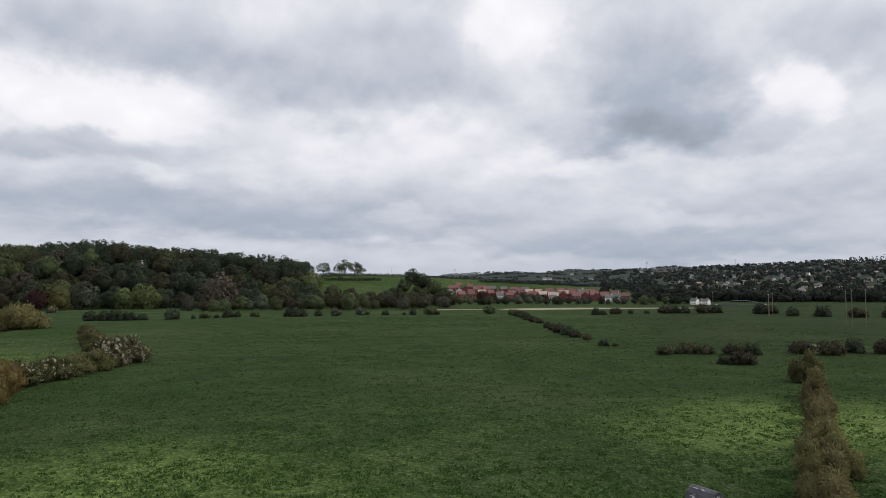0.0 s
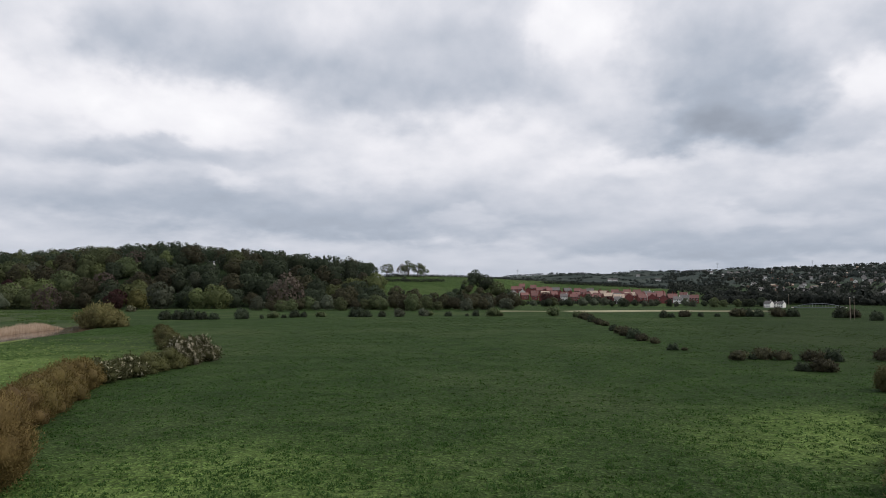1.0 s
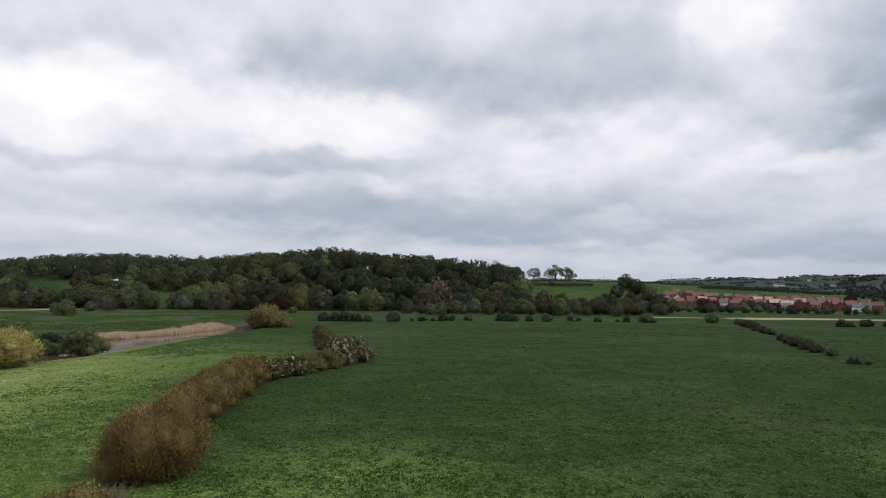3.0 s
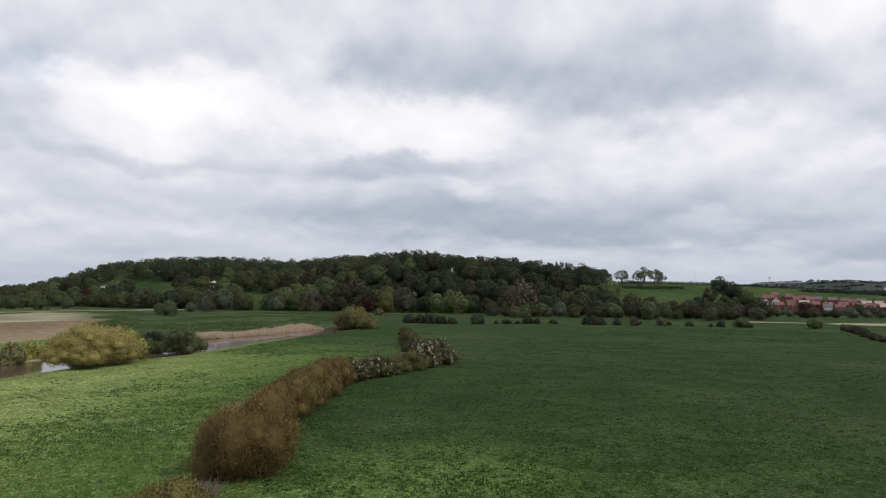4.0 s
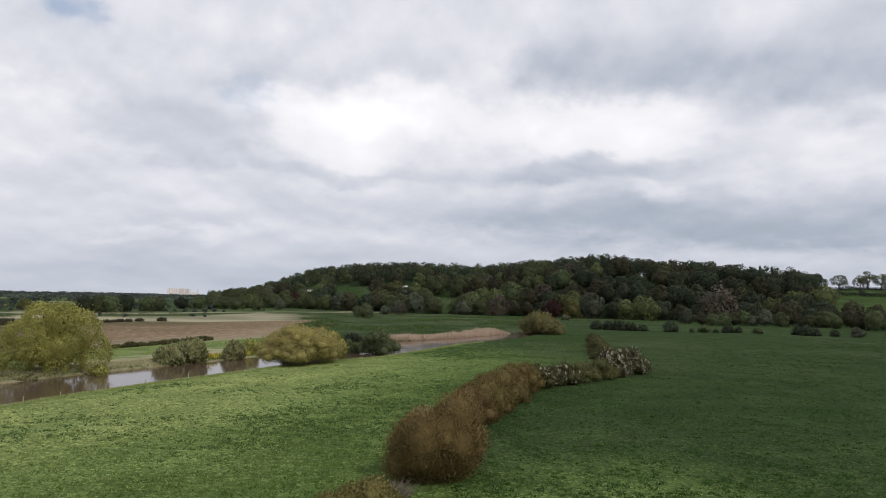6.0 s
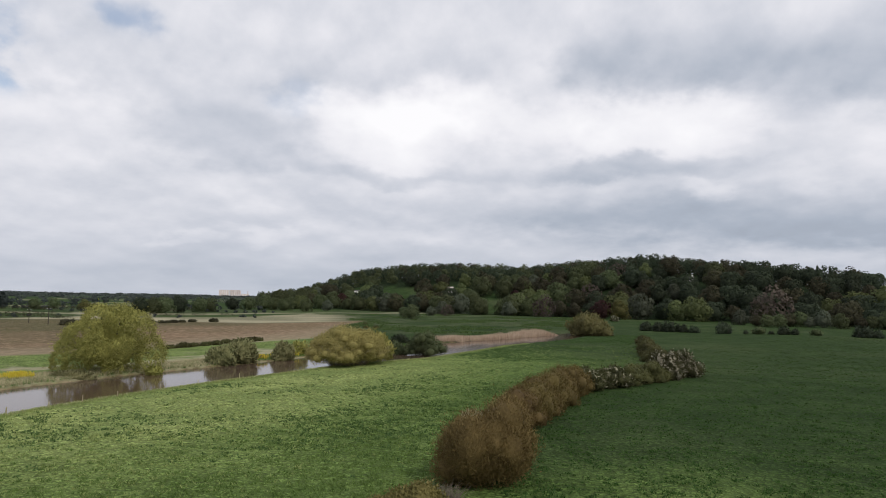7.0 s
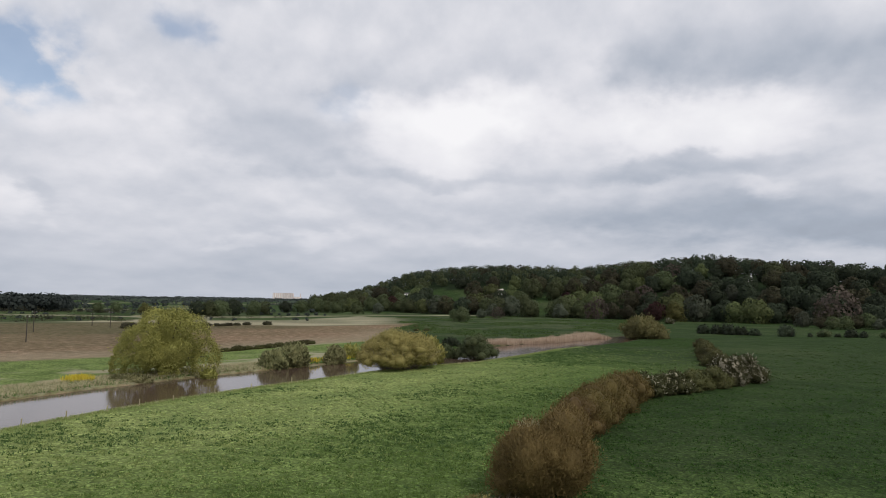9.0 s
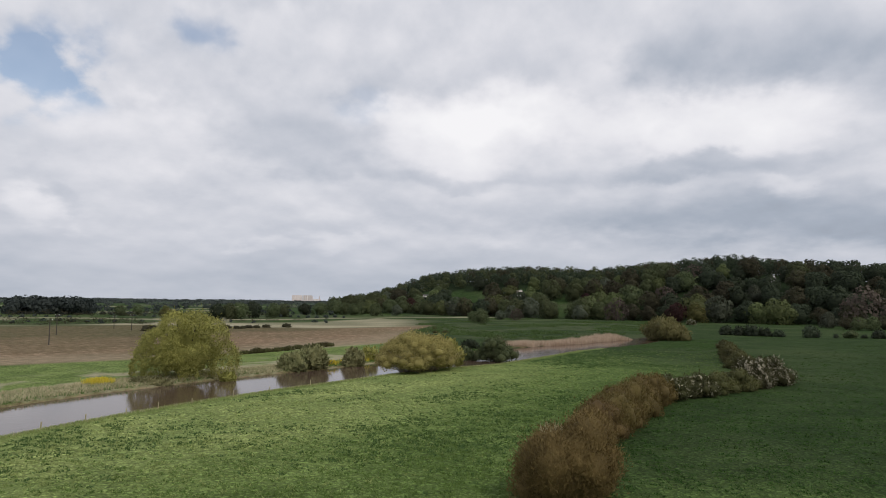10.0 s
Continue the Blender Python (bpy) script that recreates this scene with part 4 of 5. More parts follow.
GREEN_HEDGE = [
    (-44.4, 77.6, 3.0, 2.2, 3.0, LEAF_BLOSSOM_THIN, 6000, FLOWERY, 92),
    (-44.6, 83.4, 3.2, 2.1, 2.5, LEAF_HEDGE, 5000, OLIVE, 90),
    (-44.4, 88.6, 3.0, 2.0, 2.8, LEAF_HEDGE, 5000, OLIVE, 90),
    (-45.2, 93.4, 3.0, 2.5, 4.0, LEAF_BLOSSOM, 7500, "large hawthorn covered in creamy white blossom", 80),
    (-44.7, 98.6, 3.0, 2.5, 4.2, LEAF_BLOSSOM, 7500, "large hawthorn covered in creamy white blossom", 80),
    (-48.4, 103.0, 2.8, 2.2, 3.0, LEAF_HEDGE, 5000, OLIVE, 110),
    (-53.8, 110.0, 2.8, 2.2, 2.9, LEAF_HEDGE, 4500, OLIVE, 125),
    (-59.0, 118.2, 3.2, 2.2, 2.9, LEAF_HEDGE, 4500, OLIVE, 125),
    (-64.0, 127.0, 3.2, 2.2, 2.8, LEAF_HEDGE, 4000, OLIVE, 125),
    (-68.6, 135.5, 3.2, 2.2, 2.9, LEAF_HEDGE, 4000, OLIVE, 120),
    (-73.6, 144.5, 3.2, 2.2, 2.8, LEAF_HEDGE, 3500, OLIVE, 120),
    (-79.0, 154.0, 3.0, 2.0, 2.6, LEAF_HEDGE, 3000, OLIVE, 120),
    (-85.0, 164.5, 2.6, 1.8, 2.3, LEAF_HEDGE, 2500, OLIVE, 120)]
for i, (x, y, rx, ry, h, mat, n, label, turn) in enumerate(BROWN_HEDGE + GREEN_HEDGE):
    rusty = mat in (LEAF_RUST, LEAF_RUSSET)
    leaf = (0.095 if y < 50 else 0.13) if rusty else 0.10 if y < 30 else 0.15
    bush(x, y, rx, ry, h * (0.9 if y > 40 else 1.0), mat, int(n * (2.0 if rusty else 1.4)), leaf, label, HEDGE, turn, 700 + i, 0.8 if rusty else 0.3, 12, rough=0.30 if rusty else 0.26, slim=0.22 if rusty else 0.3, body=0.70 if rusty else 0.66)

# dead flower stalks standing out of the great bush, and a bare twiggy gap beside it
rng = np.random.default_rng(31)


def sticks(name, x, y, z, n, spread, tall, mat, label, category, lean=0.35, thick=0.012):
    bm = bmesh.new()
    for _ in range(n):
        a, k = rng.random() * 2 * math.pi, spread * math.sqrt(rng.random())
        f = Vector((k * math.cos(a), k * math.sin(a), 0))
        limb(bm, f, f + Vector((lean * rng.normal(), lean * rng.normal(), 1)) * tall * rng.uniform(0.5, 1), thick, thick * 0.5, 3)
    me = mesh_of(name, bm, mat)
    e = new(name, me)
    e.matrix_world = pose(x, y, z)
    return tagged(e, label, category, kind="stuff")


sticks("dead_stalks", -28.4, 34.2, height(-28.4, 34.2) + 3.4, 90, 0.8, 0.5, DRY, "pale dead stalks poking out of the rust-brown bush", "stalks", 0.3, 0.018)
sticks("bare_twigs", -26.4, 29.2, height(-26.4, 29.2), 450, 1.1, 0.7, TWIG, "pale grey bare twigs in a thin gap of the hedge", "twigs", 0.8, 0.010)

# hedge that runs away on the other side of the field
for i, (x, y, rx, ry, h, mat, n, label, turn) in enumerate([
    (15.6, 28.5, 2.4, 1.5, 2.3, LEAF_OLIVE, 8000, "olive-brown thorn bush in the straight hedge", 60),
    (17.8, 32.4, 2.5, 1.6, 2.5, LEAF_OLIVE, 8000, "olive-brown thorn bush in the straight hedge", 60),
    (20.2, 37.0, 2.7, 1.7, 2.6, LEAF_OLIVE, 8000, "olive-brown thorn bush in the straight hedge", 62),
    (22.8, 42.0, 2.6, 1.7, 2.6, LEAF_OLIVE, 7000, "olive-brown thorn bush in the straight hedge", 62),
    (25.2, 46.8, 2.6, 1.5, 2.4, LEAF_OLIVE, 6500, "olive-brown thorn bush in the straight hedge", 62),
    (27.8, 51.6, 2.7, 1.6, 2.5, LEAF_OLIVE, 6000, "olive-brown thorn bush in the straight hedge", 62),
    (30.4, 56.8, 2.8, 1.7, 2.7, LEAF_OLIVE, 6000, "olive-brown thorn bush in the straight hedge", 62),
    (33.2, 62.4, 2.8, 1.8, 2.9, LEAF_OLIVE, 5500, "yellowing thorn bush in the straight hedge", 62),
    (38.7, 73.8, 2.0, 2.9, 3.9, LEAF_HEDGE, 6000, "dark tall thorn bush at the hedge's end", 62)]):
    bush(x, y, rx * (0.9, 1.05, 0.8)[i % 3], ry * (0.62, 0.55, 0.70)[i % 3] * (1.35 if y < 40 else 0.9), h * (0.85, 0.95, 0.78)[i % 3], mat, int(n * 1.7), 0.10 if y < 50 else 0.14, label, "bushes of the straight hedge", turn, 760 + i, 0.4, 10, count=8, rough=0.24, body=0.5)

# riverside
bush(-85.9, 70.8, 7.9, 5.2, 4.9, LEAF_PALE, 52000, 0.145, "wide domed willow bush in pale yellow-green leaf at the water", turn=95, seed=801, upright=0.5, stems=340, thick=0.035, lift=1.25, z=-0.35, count=70, rough=0.13, body=0.80, reach=0.98, stem_mat=TWIG, category="willow")
bush(-89.5, 78.5, 3.4, 3.6, 4.8, LEAF_WILLOW, 5000, 0.40, "green-yellow willow bush beside the wide domed one", seed=802, upright=0.8, stems=24, thick=0.06, lift=0.8, z=-0.4, stem_mat=TWIG, category="willow")
bush(-94.6, 96.4, 3.8, 4.2, 4.2, LEAF_MID, 8000, 0.20, "dark green alder bush with bare stems on the river bank", seed=803, upright=0.5, stems=22, thick=0.07, lift=0.35, z=-0.4, category="alder")
bush(-100.0, 93.5, 1.9, 1.8, 2.2, LEAF_MID, 2500, 0.34, "small dark green bush hanging over the river", seed=804, stems=12, thick=0.05, lift=0.5, z=-0.8)
bush(-117.5, 191.0, 8.8, 6.0, 6.4, LEAF_OLIVE, 8000, 0.5, "broad round olive-brown willow bush by the reed bed", turn=-30, seed=805, upright=0.6, stems=30, thick=0.06, z=-0.2, category="willow")
bush(-99.6, 60.4, 2.2, 2.4, 3.5, LEAF_SCRUB, 6000, 0.34, "loose grey-olive willow scrub on the far river bank", turn=90, seed=806, upright=0.9, stems=40, thick=0.03, lift=0.4, z=-0.6, stem_mat=TWIG)
bush(-99.0, 56.9, 2.3, 2.2, 2.9, LEAF_SCRUB, 4500, 0.32, "light green scrub willow on the far river bank", turn=90, seed=807, upright=0.9, stems=30, thick=0.03, lift=0.3, z=-0.6, stem_mat=TWIG)
bush(-100.6, 68.6, 2.0, 2.0, 3.2, LEAF_SCRUB, 6000, 0.26, "light green bush over the river's edge", seed=808, upright=0.6, stems=12, z=-0.7)
bush(-106.0, 75.5, 2.0, 2.0, 2.6, LEAF_WILLOW, 2500, 0.32, "yellow-green bush over the river's edge", seed=809, upright=0.6, stems=10, z=-0.6)
bush(-118.0, 112.0, 2.2, 1.8, 1.9, LEAF_DARK, 1800, 0.34, "low dark bush on the far bank", seed=810, stems=8)
for i, (x, y, s) in enumerate([(-132.0, 66.5, 1.0), (-134.5, 72.5, 0.75), (-138.0, 77.0, 0.6), (-139.0, 82.0, 0.8), (-141.0, 87.0, 1.15), (-137.0, 80.0, 0.55), (-136.5, 74.5, 0.5), (-156, 131, 0.9), (-159, 134, 1.1), (-181, 159, 1.0), (-185, 158, 0.7), (-209, 178, 0.7), (-133.4, 69.4, 0.7), (-135.8, 75.8, 0.9), (-138.6, 79.4, 0.9), (-139.8, 84.6, 1.0), (-142.6, 90.0, 0.7), (-131.0, 63.6, 0.6)]):
    bush(x, y, 2.1 * s, 0.9 * s, 0.8 * s, LEAF_HEDGE, 1300, 0.22, "small dark thorn bush at the ploughed field's edge", "bushes at the ploughed field", turn=115, seed=820 + i, stems=6, thick=0.03)
for i, (x, y, s) in enumerate([(-251.3, 111.9, 1.2), (-244.8, 113.4, 0.9), (-248, 119.3, 1.0), (-250, 127.4, 1.1), (-247, 134.6, 1.4), (-249, 123, 0.8), (-246, 116, 0.7), (-239.4, 80.6, 2.2)]):
    bush(x, y, 2.2 * s, 1.3 * s, 0.85 * s, LEAF_BROWN, 900, 0.32, "dark bush in a thin hedge line beyond the plough", "bushes beyond the plough", seed=840 + i, stems=0)

bush(-192.8, 341.0, 2.6, 2.4, 2.6, LEAF_BLOSSOM, 2500, 0.4, "small pale blossoming bush alone on the far meadow", seed=852, stems=6)

# the great willow across the water
e = thing("willow_tree", -97.4, 39.6, -0.3, size=0.93, label="great round willow in yellow-green leaf on the far river bank", category="tree")
rng = np.random.default_rng(41)
lumps = [(0, 0, 3.0, 4.0, 4.0, 2.9), (0.3, 0, 5.4, 2.4, 2.4, 2.4)]
for i in range(70):
    t = rng.random() ** 0.85
    a = rng.random() * 2 * math.pi
    reach_ = 6.1 * math.sqrt(max(0.0, 1 - abs((t - 0.32) / (0.70 if t > 0.32 else 0.62)) ** 2.5)) * (0.70 + 0.34 * rng.random())
    r = (0.75 + 1.25 * rng.random() ** 1.4) * (1.15 - 0.30 * t)
    lumps.append((reach_ * math.cos(a), reach_ * math.sin(a), 0.9 + 8.3 * t - 0.35 * r, r, r, r * 0.85))
lumps += [(1.5, 3.6, 6.3, 1.9, 1.9, 1.6), (1.0, 2.6, 7.6, 1.6, 1.6, 1.4), (0.4, 0.8, 8.6, 1.7, 1.7, 1.3), (-1.4, -3.0, 5.6, 1.8, 1.8, 1.5), (2.0, 4.6, 4.2, 1.6, 1.6, 1.6)]
p, d, round_way = lump_points(rng, lumps, 44000, 0.1, 0.4, 0.25)
p = p + d * (0.16 * rng.exponential(1.0, len(p)))[:, None]
k = len(p)
long = np.array([0, 0, -0.5]) + 0.5 * d / np.linalg.norm(d, axis=1, keepdims=True) + 0.55 * rng.normal(size=(k, 3))
long /= np.linalg.norm(long, axis=1, keepdims=True)
side = np.cross(long, rng.normal(size=(k, 3)))
side /= np.linalg.norm(side, axis=1, keepdims=True)
s = 0.19 * (0.5 + rng.random(k))[:, None]
v = np.stack([p - side * s * 0.3, p - long * s * 0.4, p + side * s * 0.3, p + long * s], 1)
me = leaf_mesh("crown", LEAF_WILLOW, v, round_way, lumps[:2], 0.45, rng)
child("crown", me, e)
bm = bmesh.new()
limb(bm, (0, 0, -0.6), (0.2, 0.1, 3.0), 0.62, 0.42, 9)
for i in range(13):
    a = i * 2.4
    l = lumps[i + 1]
    limb(bm, (0.2, 0.1, 1.2 + 0.15 * i), (l[0] * 0.85, l[1] * 0.85, max(l[2], 2.2)), 0.2, 0.05, 6)
child("trunk", mesh_of("trunk", bm, BARK), e)
bush(-92.4, 43.4, 1.1, 1.0, 1.4, LEAF_WILLOW, 1200, 0.3, "small bright yellow-green sapling at the willow's foot", seed=850, stems=6, z=-0.7)
bush(-93.2, 33.4, 2.8, 1.5, 1.1, LEAF_SCRUB, 5000, 0.20, "low green nettle bank at the water's edge", turn=60, seed=851, stems=0, z=-0.4)

# low bushes dotted along the far side of the field
SMALL = [bush_mesh(860 + i, 2.0, 1.8, 2.2, m, 1100, 0.28, 0.4, 4, 0, 0.30) for i, m in enumerate([LEAF_DARK, LEAF_MID, LEAF_BROWN, LEAF_GREY])]
SMALL_STEMS = stems_mesh(870, 2.2, 1.9, 1.7, 8, 0.05)


def small_bush(x, y, size, v, label, group, turn=0.0):
    e = thing("bush", x, y, None, label, "bush", group, turn=turn, size=size)
    child("foliage", SMALL[v], e)
    child("branchwork", SMALL_STEMS, e)


FARROW = "low dark hawthorn bush on the field's far edge"
for i, (x, y, s, v) in enumerate([
    (-124, 242, 1.3, 0), (-119.5, 242.5, 1.3, 0), (-115.5, 243, 1.5, 0), (-111, 244, 1.2, 0), (-106.5, 245, 0.95, 0), (-97, 247.5, 1.6, 0), (-91.5, 253, 0.55, 0), (-89, 258, 1.15, 1), (-86, 262, 0.5, 0), (-82.5, 264, 1.1, 0), (-79, 265, 0.85, 0), (-72, 265, 0.95, 1),
    (-58.5, 266, 1.5, 0), (-55, 267.5, 1.2, 0), (-49.5, 274, 0.9, 0), (-43, 275, 1.3, 3), (-34, 281, 1.3, 3), (-31.5, 282, 0.9, 1), (-23.5, 279, 0.8, 0), (-16, 281, 0.45, 0), (-12.5, 281, 1.0, 0), (-5, 281, 1.5, 1), (-2.5, 282, 0.8, 1),
    (19.3, 286, 1.6, 1)]):
    small_bush(x, y, s, v, "pale blossoming hawthorn bush on the field's far edge" if v == 3 else FARROW, "bushes on the far edge", 37 * i)
LONG_LINE = [
    (27.5, 270, 1.5, 1), (28.0, 258, 1.6, 1), (28.6, 246, 1.5, 0), (27.8, 230, 1.3, 0), (27.6, 212, 1.25, 0), (28.4, 204, 1.0, 0), (27.0, 180, 0.9, 0), (26.6, 166, 1.25, 0), (26.4, 157, 1.3, 0), (26.8, 149, 1.2, 0), (27.2, 143, 1.0, 2), (28.4, 137, 0.8, 2), (28.2, 122, 0.7, 0), (30, 121.5, 0.4, 2)]
CROSS_LINE = [(33.6, 105.5, 1.05, 0), (36.0, 106.5, 0.5, 0), (37.8, 107, 1.25, 0), (40.2, 106, 1.0, 0), (37.0, 91.5, 0.7, 0), (39.2, 91, 1.25, 0), (43.5, 104.5, 1.2, 0), (46.4, 104.5, 1.1, 0), (54.5, 105.5, 1.4, 0), (57.5, 102.5, 1.5, 0), (62.4, 105, 1.3, 0), (66.0, 103, 1.5, 0), (70.5, 105, 1.3, 0)]
for i, (x, y, s, v) in enumerate(LONG_LINE + CROSS_LINE):
    small_bush(x, y, s * (0.68 if y > 115 else 0.64), 2 if i % 3 else v, "dark thorn bush in a gappy old hedge line across the field", "bushes of the gappy hedge", 53 * i)
for i, (x, y, s) in enumerate([(59, 268, 0.9), (62, 268.5, 0.6), (68, 272, 1.0), (75, 276, 0.6), (82, 279, 0.5), (90, 281, 1.3), (94, 282, 1.2), (98, 280, 1.0), (105, 279, 1.4), (110, 279, 1.1), (123, 269, 1.4), (127, 268, 1.3), (124.5, 246, 1.1), (132, 240, 1.3), (139, 232, 1.3), (146, 226, 1.3), (150, 222, 1.5), (157, 220, 1.3)]):
    small_bush(x, y, s * 1.15, (0, 0, 2)[i % 3], "dark thorn bush at the pasture's far end", "bushes at the pasture's end", 71 * i)

# ---------------------------------------------------------------- reeds, flowers, grass
rng = np.random.default_rng(51)


def blades(name, pts, tall, wide, mat, label, category, lean=0.2, jitter=0.4):
    """Upright blades of grass or reed, one narrow face each."""
    n = len(pts)
    z = land_height(pts[:, 0], pts[:, 1])
    z = np.maximum(z, -0.33)
    a = rng.random(n) * 2 * math.pi
    h = tall * (1 - jitter + 2 * jitter * rng.random(n))
    s = np.column_stack([np.cos(a), np.sin(a), np.zeros(n)]) * (wide * (0.6 + 0.8 * rng.random(n)))[:, None] * 0.5
    foot = np.column_stack([pts[:, 0], pts[:, 1], z - 0.03])
    tip = foot + np.column_stack([lean * rng.normal(size=n) * h, lean * rng.normal(size=n) * h, h])
    v = np.stack([foot - s, foot + s, tip + s * 0.25, tip - s * 0.25], 1).reshape(-1, 3)
    me = bpy.data.meshes.new(name)
    me.from_pydata(v.tolist(), [], np.arange(4 * n).reshape(n, 4).tolist())
    me.materials.append(mat)
    return tagged(new(name, me), label, category, kind="stuff")


t = rng.random(15000)
front = np.column_stack([np.interp(t, [0, 0.15, 0.5, 1], [-116.8, -117.2, -118.2, -124.5]), np.interp(t, [0, 0.15, 0.5, 1], [126, 132, 152, 187])])
front[:, 0] -= rng.random(15000) * (6.5 + 2 * np.sin(t * 9)) + 1.0 + 0.5 * np.sin(t * 31)
blades("reed_bed", front, (0.9 + 0.75 * t) * (0.55 + 0.75 * patches(front[:, 0], front[:, 1], 4.0, 8)) * 0.88 * smooth(1.02 - t, 0, 0.12), 0.10, REED, "bed of tall pale straw-coloured reeds along the river", "reeds", 0.12, 0.38)


def bank_points(n, y0, y1, d0, d1, side):
    """Points along one bank, d0 to d1 metres from the water's edge."""
    y = rng.uniform(y0, y1, n)
    cx, hw = np.interp(y, RIVER[:, 1], RIVER[:, 0]), np.interp(y, RIVER[:, 1], RIVER[:, 2])
    slope = np.gradient(np.interp(np.linspace(-90, 200, 291), RIVER[:, 1], RIVER[:, 0]))
    k = np.sqrt(1 + np.interp(y, np.linspace(-90, 200, 291), slope) ** 2)
    return np.column_stack([cx + side * (hw + rng.uniform(d0, d1, n)) * k, y])


blades("bank_grass", bank_points(14000, -20, 140, -0.1, 2.4, 1), 0.13, 0.07, BLADE_SUNLIT, "rough pale green grass along the near river bank", "grass", 0.7)
blades("rough_bank_grass", bank_points(12000, -10, 130, 0.0, 1.6, 1), 0.18, 0.06, BLADE_SUNLIT, "taller tussocky grass along the near river bank", "grass", 0.7)
blades("dry_bank_grass", bank_points(2200, -20, 110, -0.1, 1.4, 1), 0.20, 0.05, DRY, "dry straw-coloured stalks along the near river bank", "grass", 0.3)
blades("far_bank_grass", bank_points(18000, -5, 125, 0.2, 6.5, -1), 0.28, 0.08, BLADE_COOL, "rough green growth along the far river bank", "grass", 0.8)
blades("far_bank_straw", bank_points(26000, -5, 62, 0.4, 8.0, -1), 0.30, 0.085, DRY, "bleached dry grass on the far river bank", "grass", 0.7)
for cx, cy, wx_, wy_, n in [(-96.2, 28.4, 1.3, 1.3, 1300), (-102.6, 65.0, 1.0, 1.6, 900), (-104.6, 71.6, 1.0, 2.2, 900)]:
    q = np.column_stack([cx + wx_ * rng.normal(size=n) * 0.5, cy + wy_ * rng.normal(size=n) * 0.5])
    blades("yellow_flowers", q, 0.6, 0.13, FLOWER, "clump of bright yellow flowers on the far river bank", "flowers", 0.2)

# dark coarse tufts in the pasture, in loose drifts
def scatter(n, x0, x1, y0, y1, keep):
    p = np.column_stack([rng.uniform(x0, x1, n), rng.uniform(y0, y1, n)])
    return p[keep(p[:, 0], p[:, 1])]


def drift(x, y):
    return 3.2 * (patches(x, y, 16.0, 4) + 0.7 * patches(x, y, 4.5, 5) - 0.75)


def hedge_x(y):
    return np.interp(y, [-30, 26, 36, 46, 55, 64, 72, 84, 98, 125, 147, 240], [-26, -25.5, -29, -35, -39, -42.4, -44.6, -44.5, -43, -60, -75, -122])


def in_meadow(x, y):
    return (x < hedge_x(y) - 2) & (river_distance(x, y) > 2) & (x > river_side(np.clip(y, -90, 200)))


def in_field(x, y):
    return (x > hedge_x(y) + 2.5) & (np.hypot(x, y) > 14)


def tufts(name, centres, each, spread, tall, wide, mat, label):
    p = np.repeat(centres, each, 0) + spread * rng.normal(size=(len(centres) * each, 2)) * np.repeat(0.5 + rng.random(len(centres)), each)[:, None]
    blades(name, p, tall, wide, mat, label, "grass", 0.7)


c = scatter(60000, -110, -20, -5, 200, lambda x, y: in_meadow(x, y) & (drift(x, y * 0.75) + 0.65 * rng.normal(size=len(x)) > 0.85))
tufts("meadow_tufts", c[:5600], 9, 0.20, 0.13, 0.125, TUFT_LIGHT, "dark coarse grass tufts scattered over the meadow")
c = scatter(70000, -70, 90, 14, 260, lambda x, y: in_field(x, y) & (drift(x * 0.8, y * 0.7) + 1.3 * rng.normal(size=len(x)) > 0.8))
tufts("field_tufts", c[:6000], 9, 0.20, 0.11, 0.125, TUFT, "dark coarse grass tufts scattered over the field")


def beyond_river(x, y):
    az = np.degrees(np.arctan2(x, y))
    return (river_distance(x, y) > 4) & (land_use(x, y)[0] < 0.2) & (land_use(x, y)[1] < 0.25) & (patches(x, y, 22.0, 21) + 0.6 * patches(x, y, 6.0, 22) > 0.88) & (az > -56) & (az < -31)


c = scatter(16000, -330, -110, 150, 430, beyond_river)
tufts("marsh_tufts", c[:1800], 12, 0.8, 0.40, 0.30, TUFT_LIGHT, "dark rushes in drifts over the wet far meadow")


def near(n, r0, r1, a0, a1, keep):
    """Points spread over a fan of ground, denser towards its near edge."""
    r = r0 * (r1 / r0) ** rng.random(n)
    a = np.radians(rng.uniform(a0, a1, n))
    p = np.column_stack([r * np.sin(a), r * np.cos(a)])
    return p[keep(p[:, 0], p[:, 1])]


def clumps(x, y):
    """Where short grass grows thicker, in patches about a metre wide."""
    return 0.6 * patches(x, y, 1.1, 1) + 0.4 * patches(x, y, 0.45, 2) + 0.25 * patches(x, y, 7.0, 3) > 0.57


g1 = near(44000, 20, 150, -60, 36, lambda x, y: in_field(x, y) & clumps(x, y))
tufts("field_grass", g1, 5, 0.11, 0.12, 0.105, BLADE, "short green grazed grass of the field")
g2 = near(44000, 28, 170, -85, -10, lambda x, y: in_meadow(x, y) & clumps(x, y))
# blades repeat the painted sun: pale by the river, dark by the hedge
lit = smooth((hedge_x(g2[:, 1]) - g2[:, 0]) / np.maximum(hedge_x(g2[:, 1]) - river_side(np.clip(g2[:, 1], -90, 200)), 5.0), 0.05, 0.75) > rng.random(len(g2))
tufts("meadow_dark_grass", g2[~lit], 5, 0.11, 0.12, 0.100, BLADE_COOL, "short grazed grass near the hedge, coloured as if in shade")
tufts("meadow_grass", g2[lit], 5, 0.11, 0.12, 0.100, BLADE_SUNLIT, "short grazed meadow grass, lightened as if in sun")

